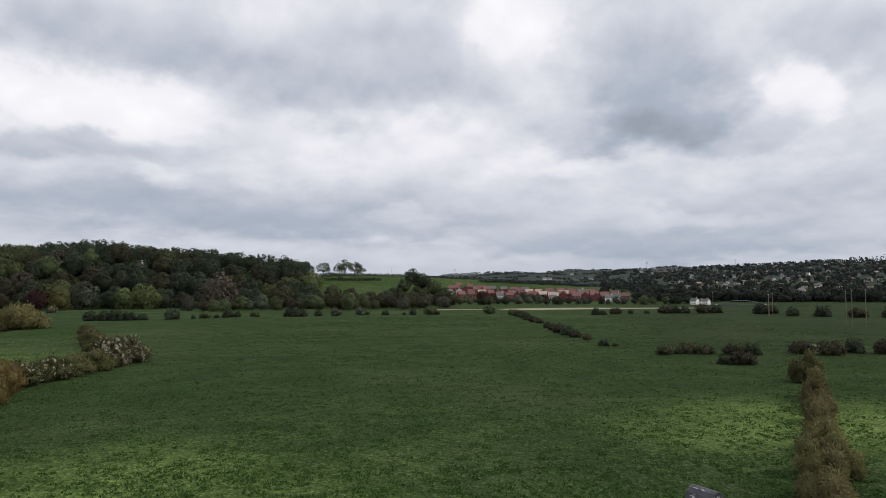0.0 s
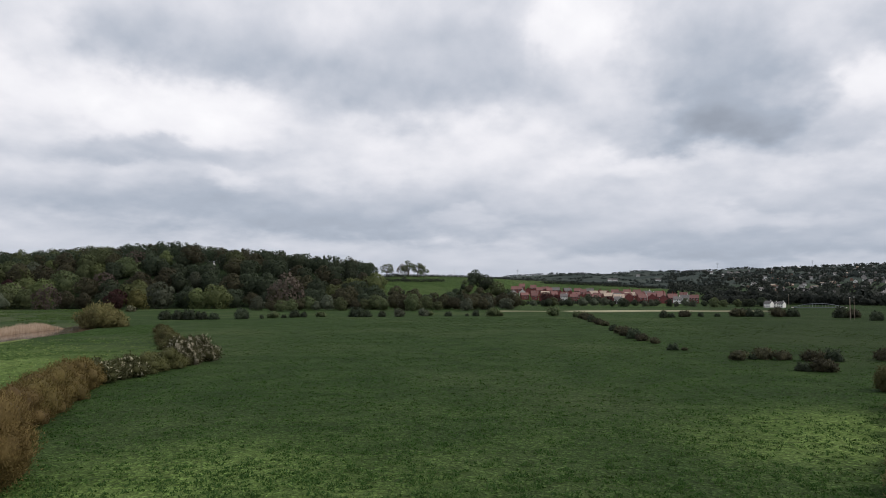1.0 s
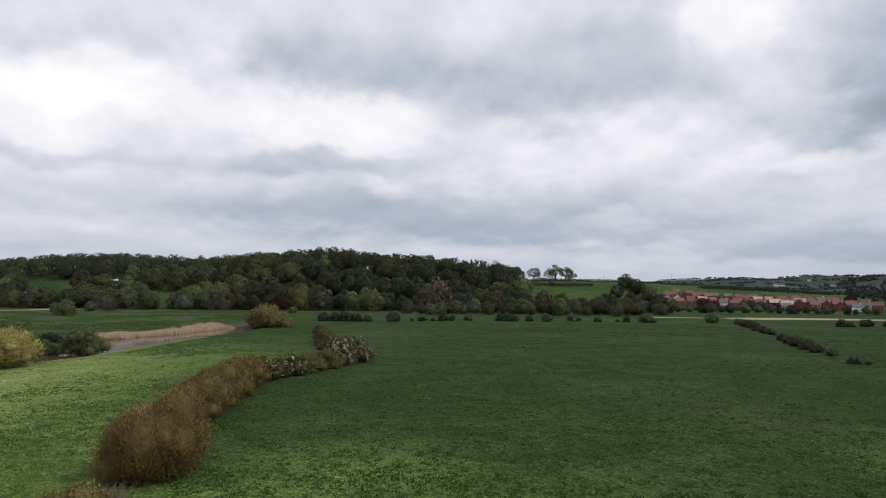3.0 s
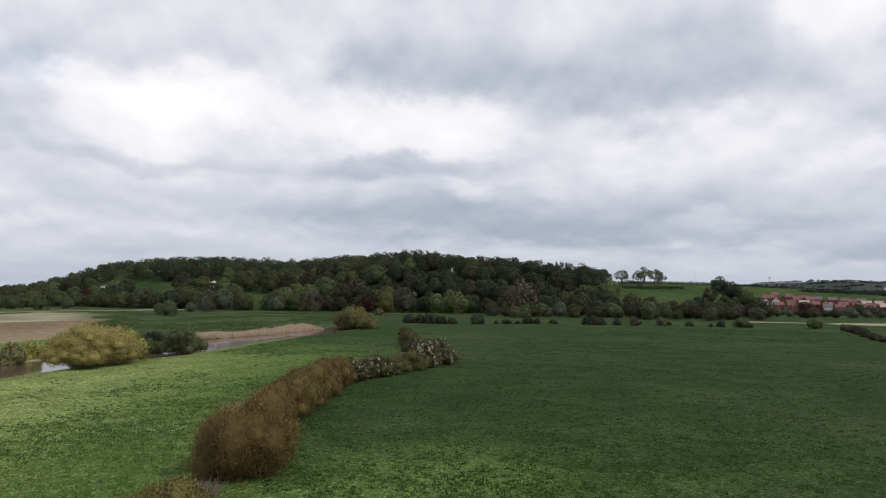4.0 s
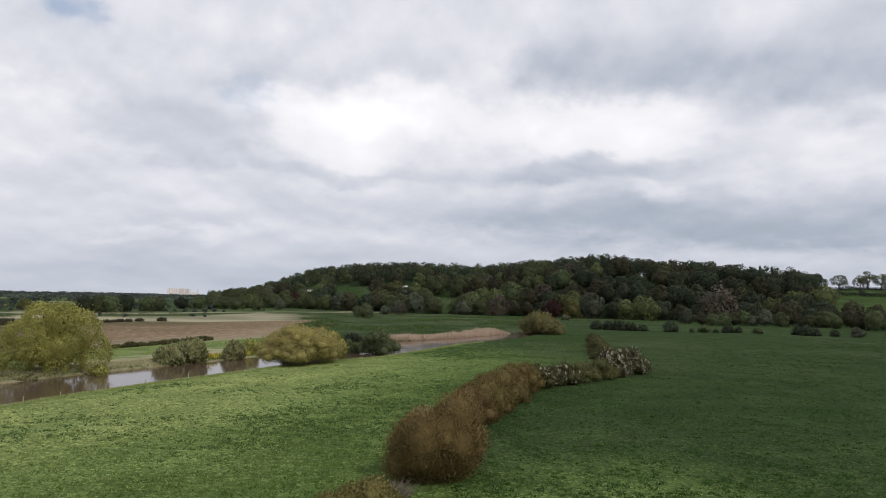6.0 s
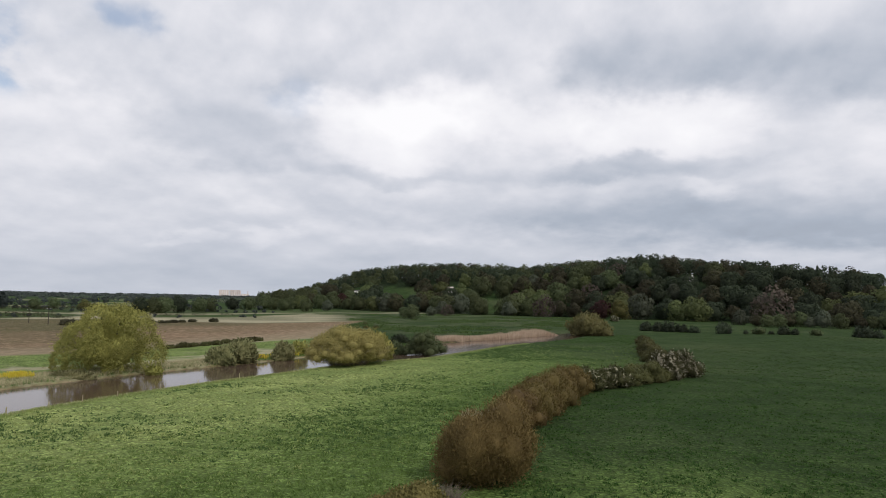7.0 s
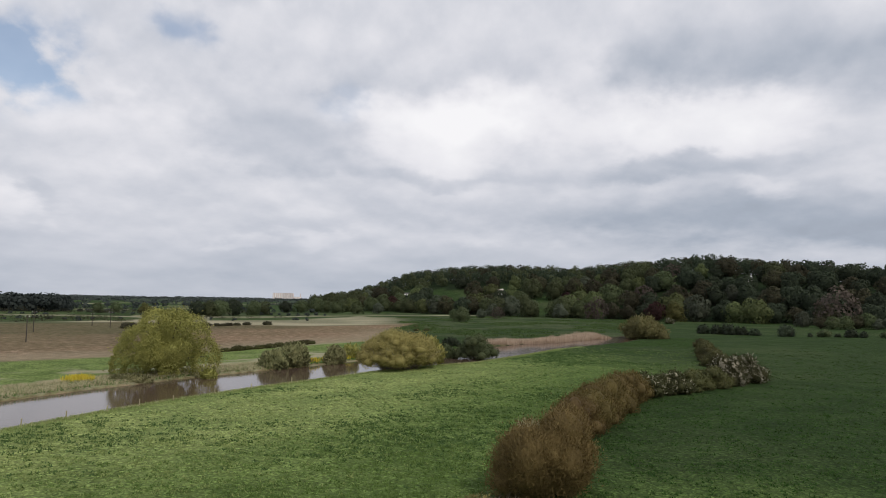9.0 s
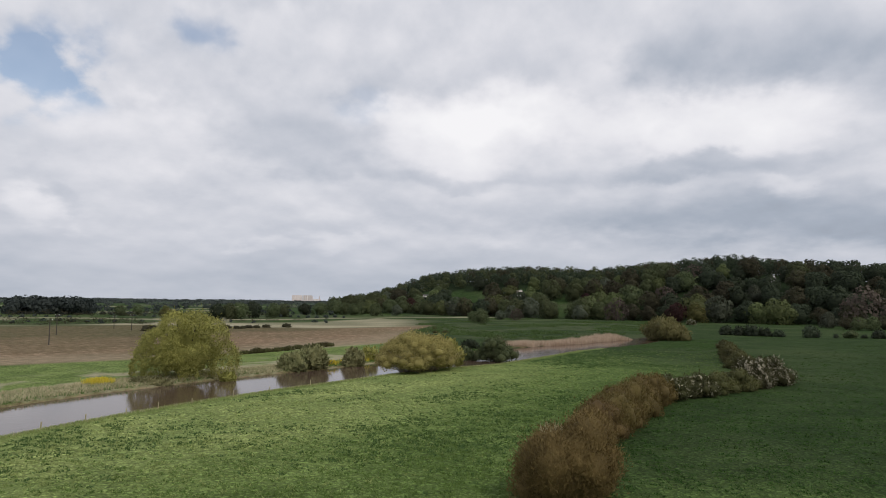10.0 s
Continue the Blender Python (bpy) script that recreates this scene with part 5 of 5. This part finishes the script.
# ---------------------------------------------------------------- stakes, poles, cap
def stake(x, y, tall, turn):
    e = thing("fence_stake", x, y, None, "short weathered wooden stake on the river bank", "stake", "stakes on the river bank", turn=turn)
    bm = bmesh.new()
    limb(bm, (0, 0, -0.2), (0.02, 0.01, tall), 0.055, 0.05, 7)
    part("post", bm, DRY, e)
    bm = bmesh.new()
    limb(bm, (0.02, 0.01, tall), (0.02, 0.012, tall + 0.05), 0.05, 0.02, 7)
    part("tip", bm, DRY, e)


for i, (x, y) in enumerate([(-67.2, 16.6), (-68.5, 20.2), (-69.9, 23.9), (-71.8, 27.4), (-73.2, 31.2), (-75.4, 36.6), (-77.6, 42.0), (-79.6, 48.5)]):
    stake(x, y, 0.58 + 0.10 * math.sin(3 * i), 40 * i)


def utility_pole(x, y, tall, turn, label, group, double=False, arm=1.8, mat=POLE, thick=0.13):
    e = thing("utility_pole", x, y, None, label, "utility pole", group, turn=turn)
    for dx_ in ((-0.9, 0.9) if double else (0,)):
        bm = bmesh.new()
        limb(bm, (dx_, 0, -0.3), (dx_, 0, tall), thick, thick * 0.7, 10)
        part("pole", bm, mat, e)
    bm = bmesh.new()
    block(bm, 0, 0, tall - 0.45, arm + (1.6 if double else 0), 0.12, 0.16)
    arm_ob = part("crossarm", bm, POLE, e)
    for dx_ in (-0.45, 0, 0.45):
        bm = bmesh.new()
        k = dx_ * (arm + (1.6 if double else 0))
        limb(bm, (k, 0, tall - 0.37), (k, 0, tall - 0.12), 0.06, 0.05, 8)
        part("insulator", bm, PAINT, arm_ob)


for x, y, tall, turn in [(-178.2, 39.0, 6.0, 20), (-222, 49.5, 6.0, 20), (-262, 75.7, 4.6, 20), (-245, 76.5, 5.4, 20)]:
    utility_pole(x, y, tall, turn, "weathered wooden utility pole in the ploughed field", "poles in the plough")
for x, y, tall, turn, dbl in [(118.9, 252.4, 7.9, 70, True), (120.8, 253.4, 8.1, 70, False), (101.3, 171.3, 9.5, 60, False), (102.6, 176.0, 9.2, 60, False), (104.4, 170.7, 9.6, 60, False), (123.3, 315.8, 8.5, 70, False)]:
    utility_pole(x, y, tall, turn, "tall grey wooden utility pole standing in the pasture", "poles in the pasture", dbl, 1.8, TWIG, 0.10)

# a mast close below, of which only the half-round dark cap shows
e = thing("capped_post", 2.74, 7.38, None, "tall post with a dark weathered half-round cap streaked white", "post", turn=38)
bm = bmesh.new()
limb(bm, (0, 0, -0.3), (0, 0, 7.7), 0.13, 0.10, 12)
part("pole", bm, POLE, e)
bm = bmesh.new()
ring = []
for k in range(2):
    for i in range(9):
        a = math.pi * i / 8
        ring.append(bm.verts.new((0.150 * math.cos(a), 0.30 * k - 0.15, 7.71 + 0.02 * k + 0.185 * math.sin(a))))
for i in range(8):
    bm.faces.new((ring[i], ring[i + 1], ring[i + 10], ring[i + 9]))
bm.faces.new(ring[:9][::-1])
bm.faces.new(ring[9:])
bm.faces.new((ring[0], ring[9], ring[17], ring[8]))
bmesh.ops.recalc_face_normals(bm, faces=bm.faces)
part("cap", bm, CAP, e, "dark weathered half-round cap streaked with white")

# ---------------------------------------------------------------- houses
def house_parts(w_, d_, eave, ridge, wall, roof, windows, chimney=True):
    """Meshes of a gabled house: long side along x."""
    out = {}
    bm = bmesh.new()
    v = [bm.verts.new(p) for p in [(-w_ / 2, -d_ / 2, -1), (w_ / 2, -d_ / 2, -1), (w_ / 2, d_ / 2, -1), (-w_ / 2, d_ / 2, -1), (-w_ / 2, -d_ / 2, eave), (w_ / 2, -d_ / 2, eave), (w_ / 2, d_ / 2, eave), (-w_ / 2, d_ / 2, eave), (-w_ / 2, 0, ridge - 0.1), (w_ / 2, 0, ridge - 0.1)]]
    for f in [(0, 1, 5, 4), (2, 3, 7, 6), (1, 2, 6, 9, 5), (3, 0, 4, 8, 7), (3, 2, 1, 0)]:
        bm.faces.new([v[i] for i in f])
    out["wall"] = mesh_of("wall", bm, wall)
    bm = bmesh.new()
    o, th = 0.35, 0.18
    drop = (ridge - eave) / (d_ / 2) * o
    for s in (-1, 1):
        a = [(-w_ / 2 - o, s * (d_ / 2 + o), eave - drop), (w_ / 2 + o, s * (d_ / 2 + o), eave - drop), (w_ / 2 + o, 0, ridge), (-w_ / 2 - o, 0, ridge)]
        lo = [bm.verts.new(p) for p in a]
        hi = [bm.verts.new((p[0], p[1], p[2] + th)) for p in a]
        bm.faces.new(hi)
        bm.faces.new(lo[::-1])
        for i in range(4):
            bm.faces.new((lo[i], lo[(i + 1) % 4], hi[(i + 1) % 4], hi[i]))
    bmesh.ops.recalc_face_normals(bm, faces=bm.faces)
    out["roof"] = mesh_of("roof", bm, roof)
    if chimney:
        bm = bmesh.new()
        block(bm, w_ * 0.32, 0, ridge + 0.35, 0.7, 0.5, 1.6)
        block(bm, w_ * 0.32, 0, ridge + 1.2, 0.82, 0.62, 0.12)
        out["chimney"] = mesh_of("chimney", bm, wall)
    spots = []
    for f in range(2 if eave > 4 else 1):
        for k in range(windows):
            x = (k - (windows - 1) / 2) * w_ / (windows + 0.3)
            for s in (-1, 1):
                if f == 0 and k == 0:
                    continue
                spots.append((x, s, 1.5 + 2.6 * f))
    bm = bmesh.new()
    block(bm, 0, 0, 0, 1.35, 0.10, 1.25)
    out["window"] = mesh_of("window", bm, PAINT)
    bm = bmesh.new()
    block(bm, 0, 0, 0, 1.12, 0.13, 1.02)
    out["pane"] = mesh_of("pane", bm, GLASS)
    bm = bmesh.new()
    block(bm, 0, 0, 0, 0.95, 0.10, 2.05)
    out["door"] = mesh_of("door", bm, DOOR)
    return out, spots, w_, d_


def house(data, x, y, turn, label, group, z=None, size=1.0):
    meshes, spots, w_, d_ = data
    e = thing("house", x, y, z, label, "house", group, turn=turn, size=size)
    child("wall", meshes["wall"], e)
    roof = child("roof", meshes["roof"], e)
    if "chimney" in meshes:
        child("chimney", meshes["chimney"], roof)
    for wx_, s, wz in spots:
        o = child("window", meshes["window"], e)
        o.location = (wx_, s * (d_ / 2 + 0.02), wz)
        child("pane", meshes["pane"], o)
    o = child("door", meshes["door"], e)
    o.location = ((-1) * w_ * 0.34, -(d_ / 2 + 0.02), 1.0)
    return e


H_RED = house_parts(9.0, 7.5, 4.9, 8.0, BRICK, TILE_RED, 3)
H_RED2 = house_parts(7.5, 8.5, 5.2, 8.8, BRICK, TILE_RED, 2)
H_BUFF = house_parts(10.0, 7.5, 4.9, 8.2, BRICK, TILE_BUFF, 3)
H_GREY = house_parts(9.5, 7.5, 4.9, 8.2, BRICK, TILE_GREY, 3)
H_WHITE = house_parts(8.5, 7.5, 5.0, 8.0, RENDERED, TILE_GREY, 3)
H_LOW = house_parts(9.0, 7.0, 2.7, 5.2, RENDERED, TILE_GREY, 2)
H_LONG = house_parts(19.0, 5.5, 2.0, 3.4, RENDERED, TILE_GREY, 4, False)
H_VILLA = house_parts(8.5, 7.5, 4.5, 7.4, RENDERED, PALE, 3)
H_GABLE = house_parts(8.0, 9.0, 4.6, 8.0, RENDER_GREY, TILE_GREY, 2)
H_DULL = house_parts(9.0, 7.5, 4.9, 7.9, BRICK_DULL, TILE_GREY, 2)
H_DULL2 = house_parts(9.5, 7.5, 2.8, 5.6, BRICK_DULL, TILE_BUFF, 2)

rng = np.random.default_rng(61)
ESTATE = "houses of the brick estate"
RED = "new red brick house with a red tiled roof"
for row, (r0, step, lo, hi) in enumerate([(576, 0.86, 9.0, 14.9), (592, 0.84, 1.4, 14.9), (610, 0.84, 0.6, 14.2), (628, 0.86, 1.0, 12.5), (646, 0.9, 1.4, 8.5)]):
    for a in np.arange(lo, hi, step):
        kind = rng.integers(8)
        data, label = [(H_RED, RED), (H_RED2, RED), (H_RED, RED), (H_BUFF, "red brick house with a pale buff tiled roof"), (H_GREY, "red brick house with a grey tiled roof"), (H_RED2, RED), (H_RED, RED), (H_WHITE, "white rendered house among brick ones")][kind]
        x, y = polar(a + rng.uniform(-0.12, 0.12), r0 + rng.uniform(-5, 5))
        house(data, x, y, -a + rng.choice([0, 0, 90, 15]), label, ESTATE, size=0.70 if a < 8 else 0.82)
house(H_WHITE, *polar(0.55, 585), 60, "white gabled house at the estate's end", ESTATE, size=0.74)
house(H_WHITE, *polar(9.0, 562), -8, "white-fronted brick house at the estate's edge", ESTATE, size=0.7)
house(H_WHITE, *polar(13.5, 566), -10, "white-fronted brick house at the estate's edge", ESTATE, size=0.7)
# white cottages by the bridge, and the houses in the wood
for a, r, s in [(20.0, 462, 0.5), (20.4, 466, 0.42), (20.85, 462, 0.45)]:
    house(H_WHITE, *polar(a, r), -62 + 20 * s, "white rendered cottage below the hillside town", "white cottages", size=s)
house(H_VILLA, *polar(-42.8, 598), 40, "white house half hidden on the wooded hill", "", size=0.6)
house(H_LONG, *polar(-50.2, 662), 50, "long low white house on the hillside clearing", "", size=0.62)
e = house(H_WHITE, *polar(-23.7, 552), 20, "pale old house with a tower between hillside trees", "", size=0.46)
bm = bmesh.new()
block(bm, 1, 0, 4.6, 3.2, 3.2, 11.0)
part("tower", bm, RENDERED, e)
bm = bmesh.new()
limb(bm, (1, 0, 10.1), (1, 0, 11.4), 2.1, 0.2, 8)
part("tower_roof", bm, TILE_GREY, e)

# the town on the far hillside
rng = np.random.default_rng(62)
town = [(H_WHITE, "white house on the hillside town's slope"), (H_GABLE, "grey rendered house on the hillside town's slope"), (H_GABLE, "grey rendered house on the hillside town's slope"), (H_DULL, "brown brick house on the hillside town's slope"), (H_DULL, "brown brick house on the hillside town's slope"), (H_DULL2, "brown bungalow with a pale roof in the hillside town"), (H_LOW, "white bungalow on the hillside town's slope"), (H_DULL2, "brown bungalow with a pale roof in the hillside town")]


def simple_house(data, x, y, turn, label, group, size):
    meshes, spots, w_, d_ = data
    e = thing("house", x, y, None, label, "house", group, turn=turn, size=size)
    child("wall", meshes["wall"], e)
    roof = child("roof", meshes["roof"], e)
    for wx_, s, wz in spots:
        if s < 0:
            o = child("window", meshes["pane"], e)
            o.location = (wx_, s * (d_ / 2 + 0.02), wz)


for r in [690, 722, 760, 800, 845, 890, 940, 1000, 1070, 1150, 1240, 1340, 1460, 1600, 1760, 1950, 2150]:
    a = 16.5 + rng.random()
    while a < 35:
        edge = 19.5 - (r - 760) * 0.004
        if a > edge and rng.random() < (0.78 if r < 1500 else 0.5):
            data, label = town[rng.integers(len(town))]
            simple_house(data, *polar(a, r + rng.uniform(-12, 12)), -a + rng.choice([0, 0, 90, 30, -25]), label, "houses of the hillside town", rng.uniform(0.52, 0.74))
        a += math.degrees(rng.uniform(12, 27) / r)
for a, r in [(8.4, 1900), (8.8, 1910), (14.2, 2050), (15.0, 2100), (15.6, 2080), (12.1, 1750), (16.0, 1980), (10.6, 2300), (17.4, 2000), (17.9, 2010)]:
    simple_house(H_LOW, *polar(a, r), -a, "white farmhouse on the distant hills", "distant white houses", 1.3)


def far_trees(name, spots, mat, label, per=34, leaf=2.6, seed=3):
    """A belt of distant trees in one piece: x, y, height, width each."""
    rng = np.random.default_rng(seed)
    cs, ns, ss, os_ = [], [], [], []
    for x, y, tall, wide in spots:
        z = height(x, y)
        lumps = [(x + rng.normal() * wide * 0.2, y + rng.normal() * wide * 0.2, z + tall * (0.22 + 0.5 * rng.random()), wide * 0.36, wide * 0.36, tall * 0.28) for _ in range(4)]
        p, d, out = lump_points(rng, lumps, per, z - 1, 0.5)
        cs.append(p), ns.append(d), os_.append(out), ss.append(leaf * min(1.5, max(0.25, wide / 9)) * (0.6 + 0.8 * rng.random(len(p))))
    me = quads(name, mat, np.concatenate(cs), np.concatenate(ns), np.concatenate(ss), 0.85, rng, (), np.concatenate(os_))
    return tagged(new(name, me), label, "trees", kind="stuff")


rng = np.random.default_rng(63)
spots = []
for _ in range(800):
    a, r = rng.uniform(13, 36), 640 + 1650 * rng.random() ** 1.2
    if a < 17 and r < 700:
        continue
    spots.append((*polar(a, r), rng.uniform(4.5, 8.5), rng.uniform(7, 12)))
for a in np.arange(30.5, 35.5, 0.35):
    spots.append((*polar(a, 2060 + 60 * math.sin(9 * a)), rng.uniform(12, 24), rng.uniform(16, 26)))
far_trees("town_trees", spots, LEAF_TOWN, "dark trees between the houses of the hillside town", 40, 2.6, 4)
spots = []
for a in np.arange(16, 37, 0.33):
    spots.append((*polar(a + rng.uniform(-0.2, 0.2), 590 + 40 * rng.random()), rng.uniform(7, 13), rng.uniform(10, 15)))
    spots.append((*polar(a + rng.uniform(-0.2, 0.2), 545 + 30 * rng.random()), rng.uniform(5, 10), rng.uniform(8, 13)))
far_trees("valley_trees", spots, LEAF_TOWN, "dark wood along the foot of the hillside town", 150, 1.9, 5)
spots = []
for r in (1250, 1500, 1750, 2000, 2300, 2560, 2790):
    for a in np.arange(-4, 36, 0.17):
        if rng.random() < 0.55 + 0.3 * math.sin(a * 1.3 + r):
            spots.append((*polar(a, r + 60 * math.sin(a * 0.8 + r) + rng.uniform(-14, 14)), rng.uniform(4, 8.5), rng.uniform(9, 17)))
far_trees("distant_woods", spots, LEAF_HAZY, "hedgerows and woods on the distant hills, greyed with painted haze", 22, 3.2, 6)
# hedgerows across the near hill
spots = []
for a in np.arange(-10.5, 12, 0.11):
    spots.append((*polar(a, float(np.interp(a, HILLS[:, 0], HILLS[:, 2])) - 42), 2.4, 3.8))
    if a < -5.2:
        spots.append((*polar(a, 575 + 6 * a), 2.7, 4.0))
    if a < -8.1:
        spots.append((*polar(a, 596 - 38 * (a + 10.0)), 2.6, 3.8))
    if a > -2.5:
        spots.append((*polar(a, 505 + 4 * a), 3.2, 5.0))
    if a > 3:
        spots.append((*polar(a, 700 + 9 * a), 3.0, 6.0))
far_trees("hill_hedges", spots, LEAF_TOWN, "dark hedgerows across the grassy hill", 56, 1.1, 7)
# the flat country across the river: hedges and belts of trees
spots, beyond = [], []
for r, dens, tall in [(345, 0.8, 1.6), (440, 0.85, 1.9), (520, 0.75, 2.8), (640, 0.6, 3.8), (800, 0.5, 6.0), (1000, 0.6, 5.5), (1300, 0.7, 6.0), (1700, 0.75, 6), (2200, 0.8, 6), (2900, 0.85, 6), (3600, 0.9, 6)]:
    step = max(0.14, math.degrees(5.5 / r))
    for a in np.arange(-95, -50, step):
        if a > -55 and r > 700 or a > -57 and r < 600 and r > 360:
            continue
        if r < 360 and a > -58:
            continue
        if rng.random() < dens * (0.75 + 0.5 * math.sin(a * 0.6 + r * 0.013)):
            (spots if r < 900 else beyond).append((*polar(a, r + 12 * math.sin(a * 1.1 + r) + rng.uniform(-6, 6)), tall * rng.uniform(0.55, 1.2), tall * (rng.uniform(2.0, 3.6) if r > 1500 else rng.uniform(0.9, 1.7))))
hedge_spots = []
for r, a0, a1, tall in [(322, -84, -71.5, 2.4), (338, -84, -72.5, 3.0), (365, -69.5, -60, 1.8), (470, -84, -62, 3.4)]:
    for a in np.arange(a0, a1, math.degrees(2.6 / r)):
        if patches(a * 3.0, r + 0 * a, 1.0, 23) > 0.22:
            hedge_spots.append((*polar(a, r + 5 * math.sin(a * 0.9)), tall * rng.uniform(0.6, 1.15), tall * rng.uniform(1.1, 1.7)))
far_trees("field_hedges", hedge_spots, LEAF_BROWN, "brown-green hedges between the fields beyond the plough", 60, 0.9, 11)
far_trees("plain_trees", spots, LEAF_HAZY, "hedges and tree belts across the flat far country", 60, 2.4, 8)
far_trees("horizon_trees", beyond, LEAF_HAZIER, "tree belts along the plain's horizon, paled with painted haze", 26, 2.6, 10)
spots = [(*polar(rng.uniform(-80.8, -76.0), rng.uniform(505, 590)), rng.uniform(8.5, 12.5), rng.uniform(7, 11)) for _ in range(130)]
far_trees("copse", spots, LEAF_HAZY, "dark copse of trees on the flat far country", 110, 1.9, 9)
for i, (a, r, s, key) in enumerate([(-66.8, 402, 0.75, "dark"), (-66.0, 405, 0.8, "dark"), (-65.1, 408, 0.75, "dark"), (-64.2, 425, 0.85, "dark"), (-62.6, 440, 0.8, "mid"), (-61.9, 455, 0.7, "dark"), (-70.6, 470, 0.6, "yellow"), (-73.8, 480, 0.6, "dark"), (-72.6, 500, 0.55, "dark"), (-60.2, 520, 0.75, "dark"), (-59.0, 530, 0.85, "dark"), (-57.8, 535, 0.9, "dark"), (-57.0, 545, 0.8, "mid"), (-56.2, 520, 0.8, "mid"), (-54.5, 500, 0.75, "mid"), (-52.8, 520, 0.7, "grey")]):
    tree("mid" if key == "dark" and i % 3 else key, i % 3, *polar(a, r), s, 67 * i, "dark field tree beyond the ploughed land", "field trees across the river")
for i, (a, r, s) in enumerate([(-45.9, 398, 0.62), (-46.6, 402, 0.5), (-43.0, 420, 0.6), (-44.3, 425, 0.5)]):
    tree(("mid", "mid", "pink", "grey")[i], i % 3, *polar(a, r), s, 67 * i, "rounded willow in front of the wooded hill", "trees before the hill")


# ---------------------------------------------------------------- bridge, masts, far works
e = thing("footbridge", *polar(23.3, 455), None, "long low blue-grey steel bridge with a shallow arch", "bridge", turn=-23.4, size=0.66)
for s in (-1, 1):
    bm = bmesh.new()
    for i in range(16):
        u0, u1 = i / 16 * 2 - 1, (i + 1) / 16 * 2 - 1
        limb(bm, (20 * u0, s * 1.5, 0.7 + 3.3 * (1 - u0 * u0)), (20 * u1, s * 1.5, 0.7 + 3.3 * (1 - u1 * u1)), 0.22, 0.22, 6)
    part("arch", bm, BRIDGE, e)
    for i in range(-7, 8):
        u = i / 8
        bm = bmesh.new()
        limb(bm, (20 * u, s * 1.5, 0.6), (20 * u, s * 1.5, 0.7 + 3.3 * (1 - u * u)), 0.05, 0.05, 5)
        part("hanger", bm, STEEL, e)
bm = bmesh.new()
block(bm, 0, 0, 0.5, 42, 3.0, 0.4)
part("deck", bm, BRIDGE, e)
for s in (-1, 1):
    bm = bmesh.new()
    block(bm, s * 20.5, 0, -0.2, 2.0, 4.0, 1.9)
    part("abutment", bm, PALE, e)


def lattice_mast(a, r, tall, label):
    e = thing("lattice_mast", *polar(a, r), None, label, "mast", "masts on the hills", turn=-a)
    wide = tall * 0.10
    for sx in (-1, 1):
        for sy in (-1, 1):
            bm = bmesh.new()
            limb(bm, (sx * wide / 2, sy * wide / 2, 0), (sx * wide * 0.08, sy * wide * 0.08, tall), 0.28, 0.2, 4)
            part("leg", bm, STEEL, e)
    bm = bmesh.new()
    for i in range(9):
        z0, z1 = tall * i / 9, tall * (i + 1) / 9
        w0, w1 = wide * (0.5 - 0.42 * i / 9), wide * (0.5 - 0.42 * (i + 1) / 9)
        s = 1 if i % 2 else -1
        for y_ in (-1, 1):
            limb(bm, (s * w0, y_ * w0, z0), (-s * w1, y_ * w1, z1), 0.16, 0.16, 4)
    part("bracing", bm, STEEL, e)
    for k in (0.72, 0.86):
        bm = bmesh.new()
        block(bm, 0, 0, tall * k, tall * 0.3, 0.5, 0.6)
        part("crossarm", bm, STEEL, e)


lattice_mast(16.5, 2450, 26, "grey lattice pylon on the distant skyline")
lattice_mast(23.0, 2350, 22, "grey lattice pylon on the distant skyline")
lattice_mast(0.95, 2700, 30, "grey lattice pylon on the distant skyline")
bm = bmesh.new()
e = thing("slim_mast", *polar(-4.3, 650), None, "slim grey pole on the hilltop", "mast")
limb(bm, (0, 0, -0.3), (0, 0, 7.5), 0.13, 0.07, 8)
part("pole", bm, STEEL, e)

e = thing("power_works", *polar(-60.6, 3700), None, "pale pinkish industrial blocks far off on the plain", "power station", turn=60, size=0.84)
for i, (x, w_, h) in enumerate([(-34, 60, 36), (28, 58, 36), (88, 44, 14)]):
    bm = bmesh.new()
    block(bm, x, 0, h / 2, w_, 50, h)
    b = part("block", bm, PALE, e)
    for k in range(5):
        bm = bmesh.new()
        block(bm, x - w_ / 2 + (k + 0.5) * w_ / 5, -25.2, h / 2, w_ / 16, 0.6, h - 3)
        part("rib", bm, PAINT, b)
for x in (62, 104):
    bm = bmesh.new()
    limb(bm, (x, 10, 0), (x, 10, 34), 2.6, 2.0, 10)
    part("stack", bm, PALE, e)
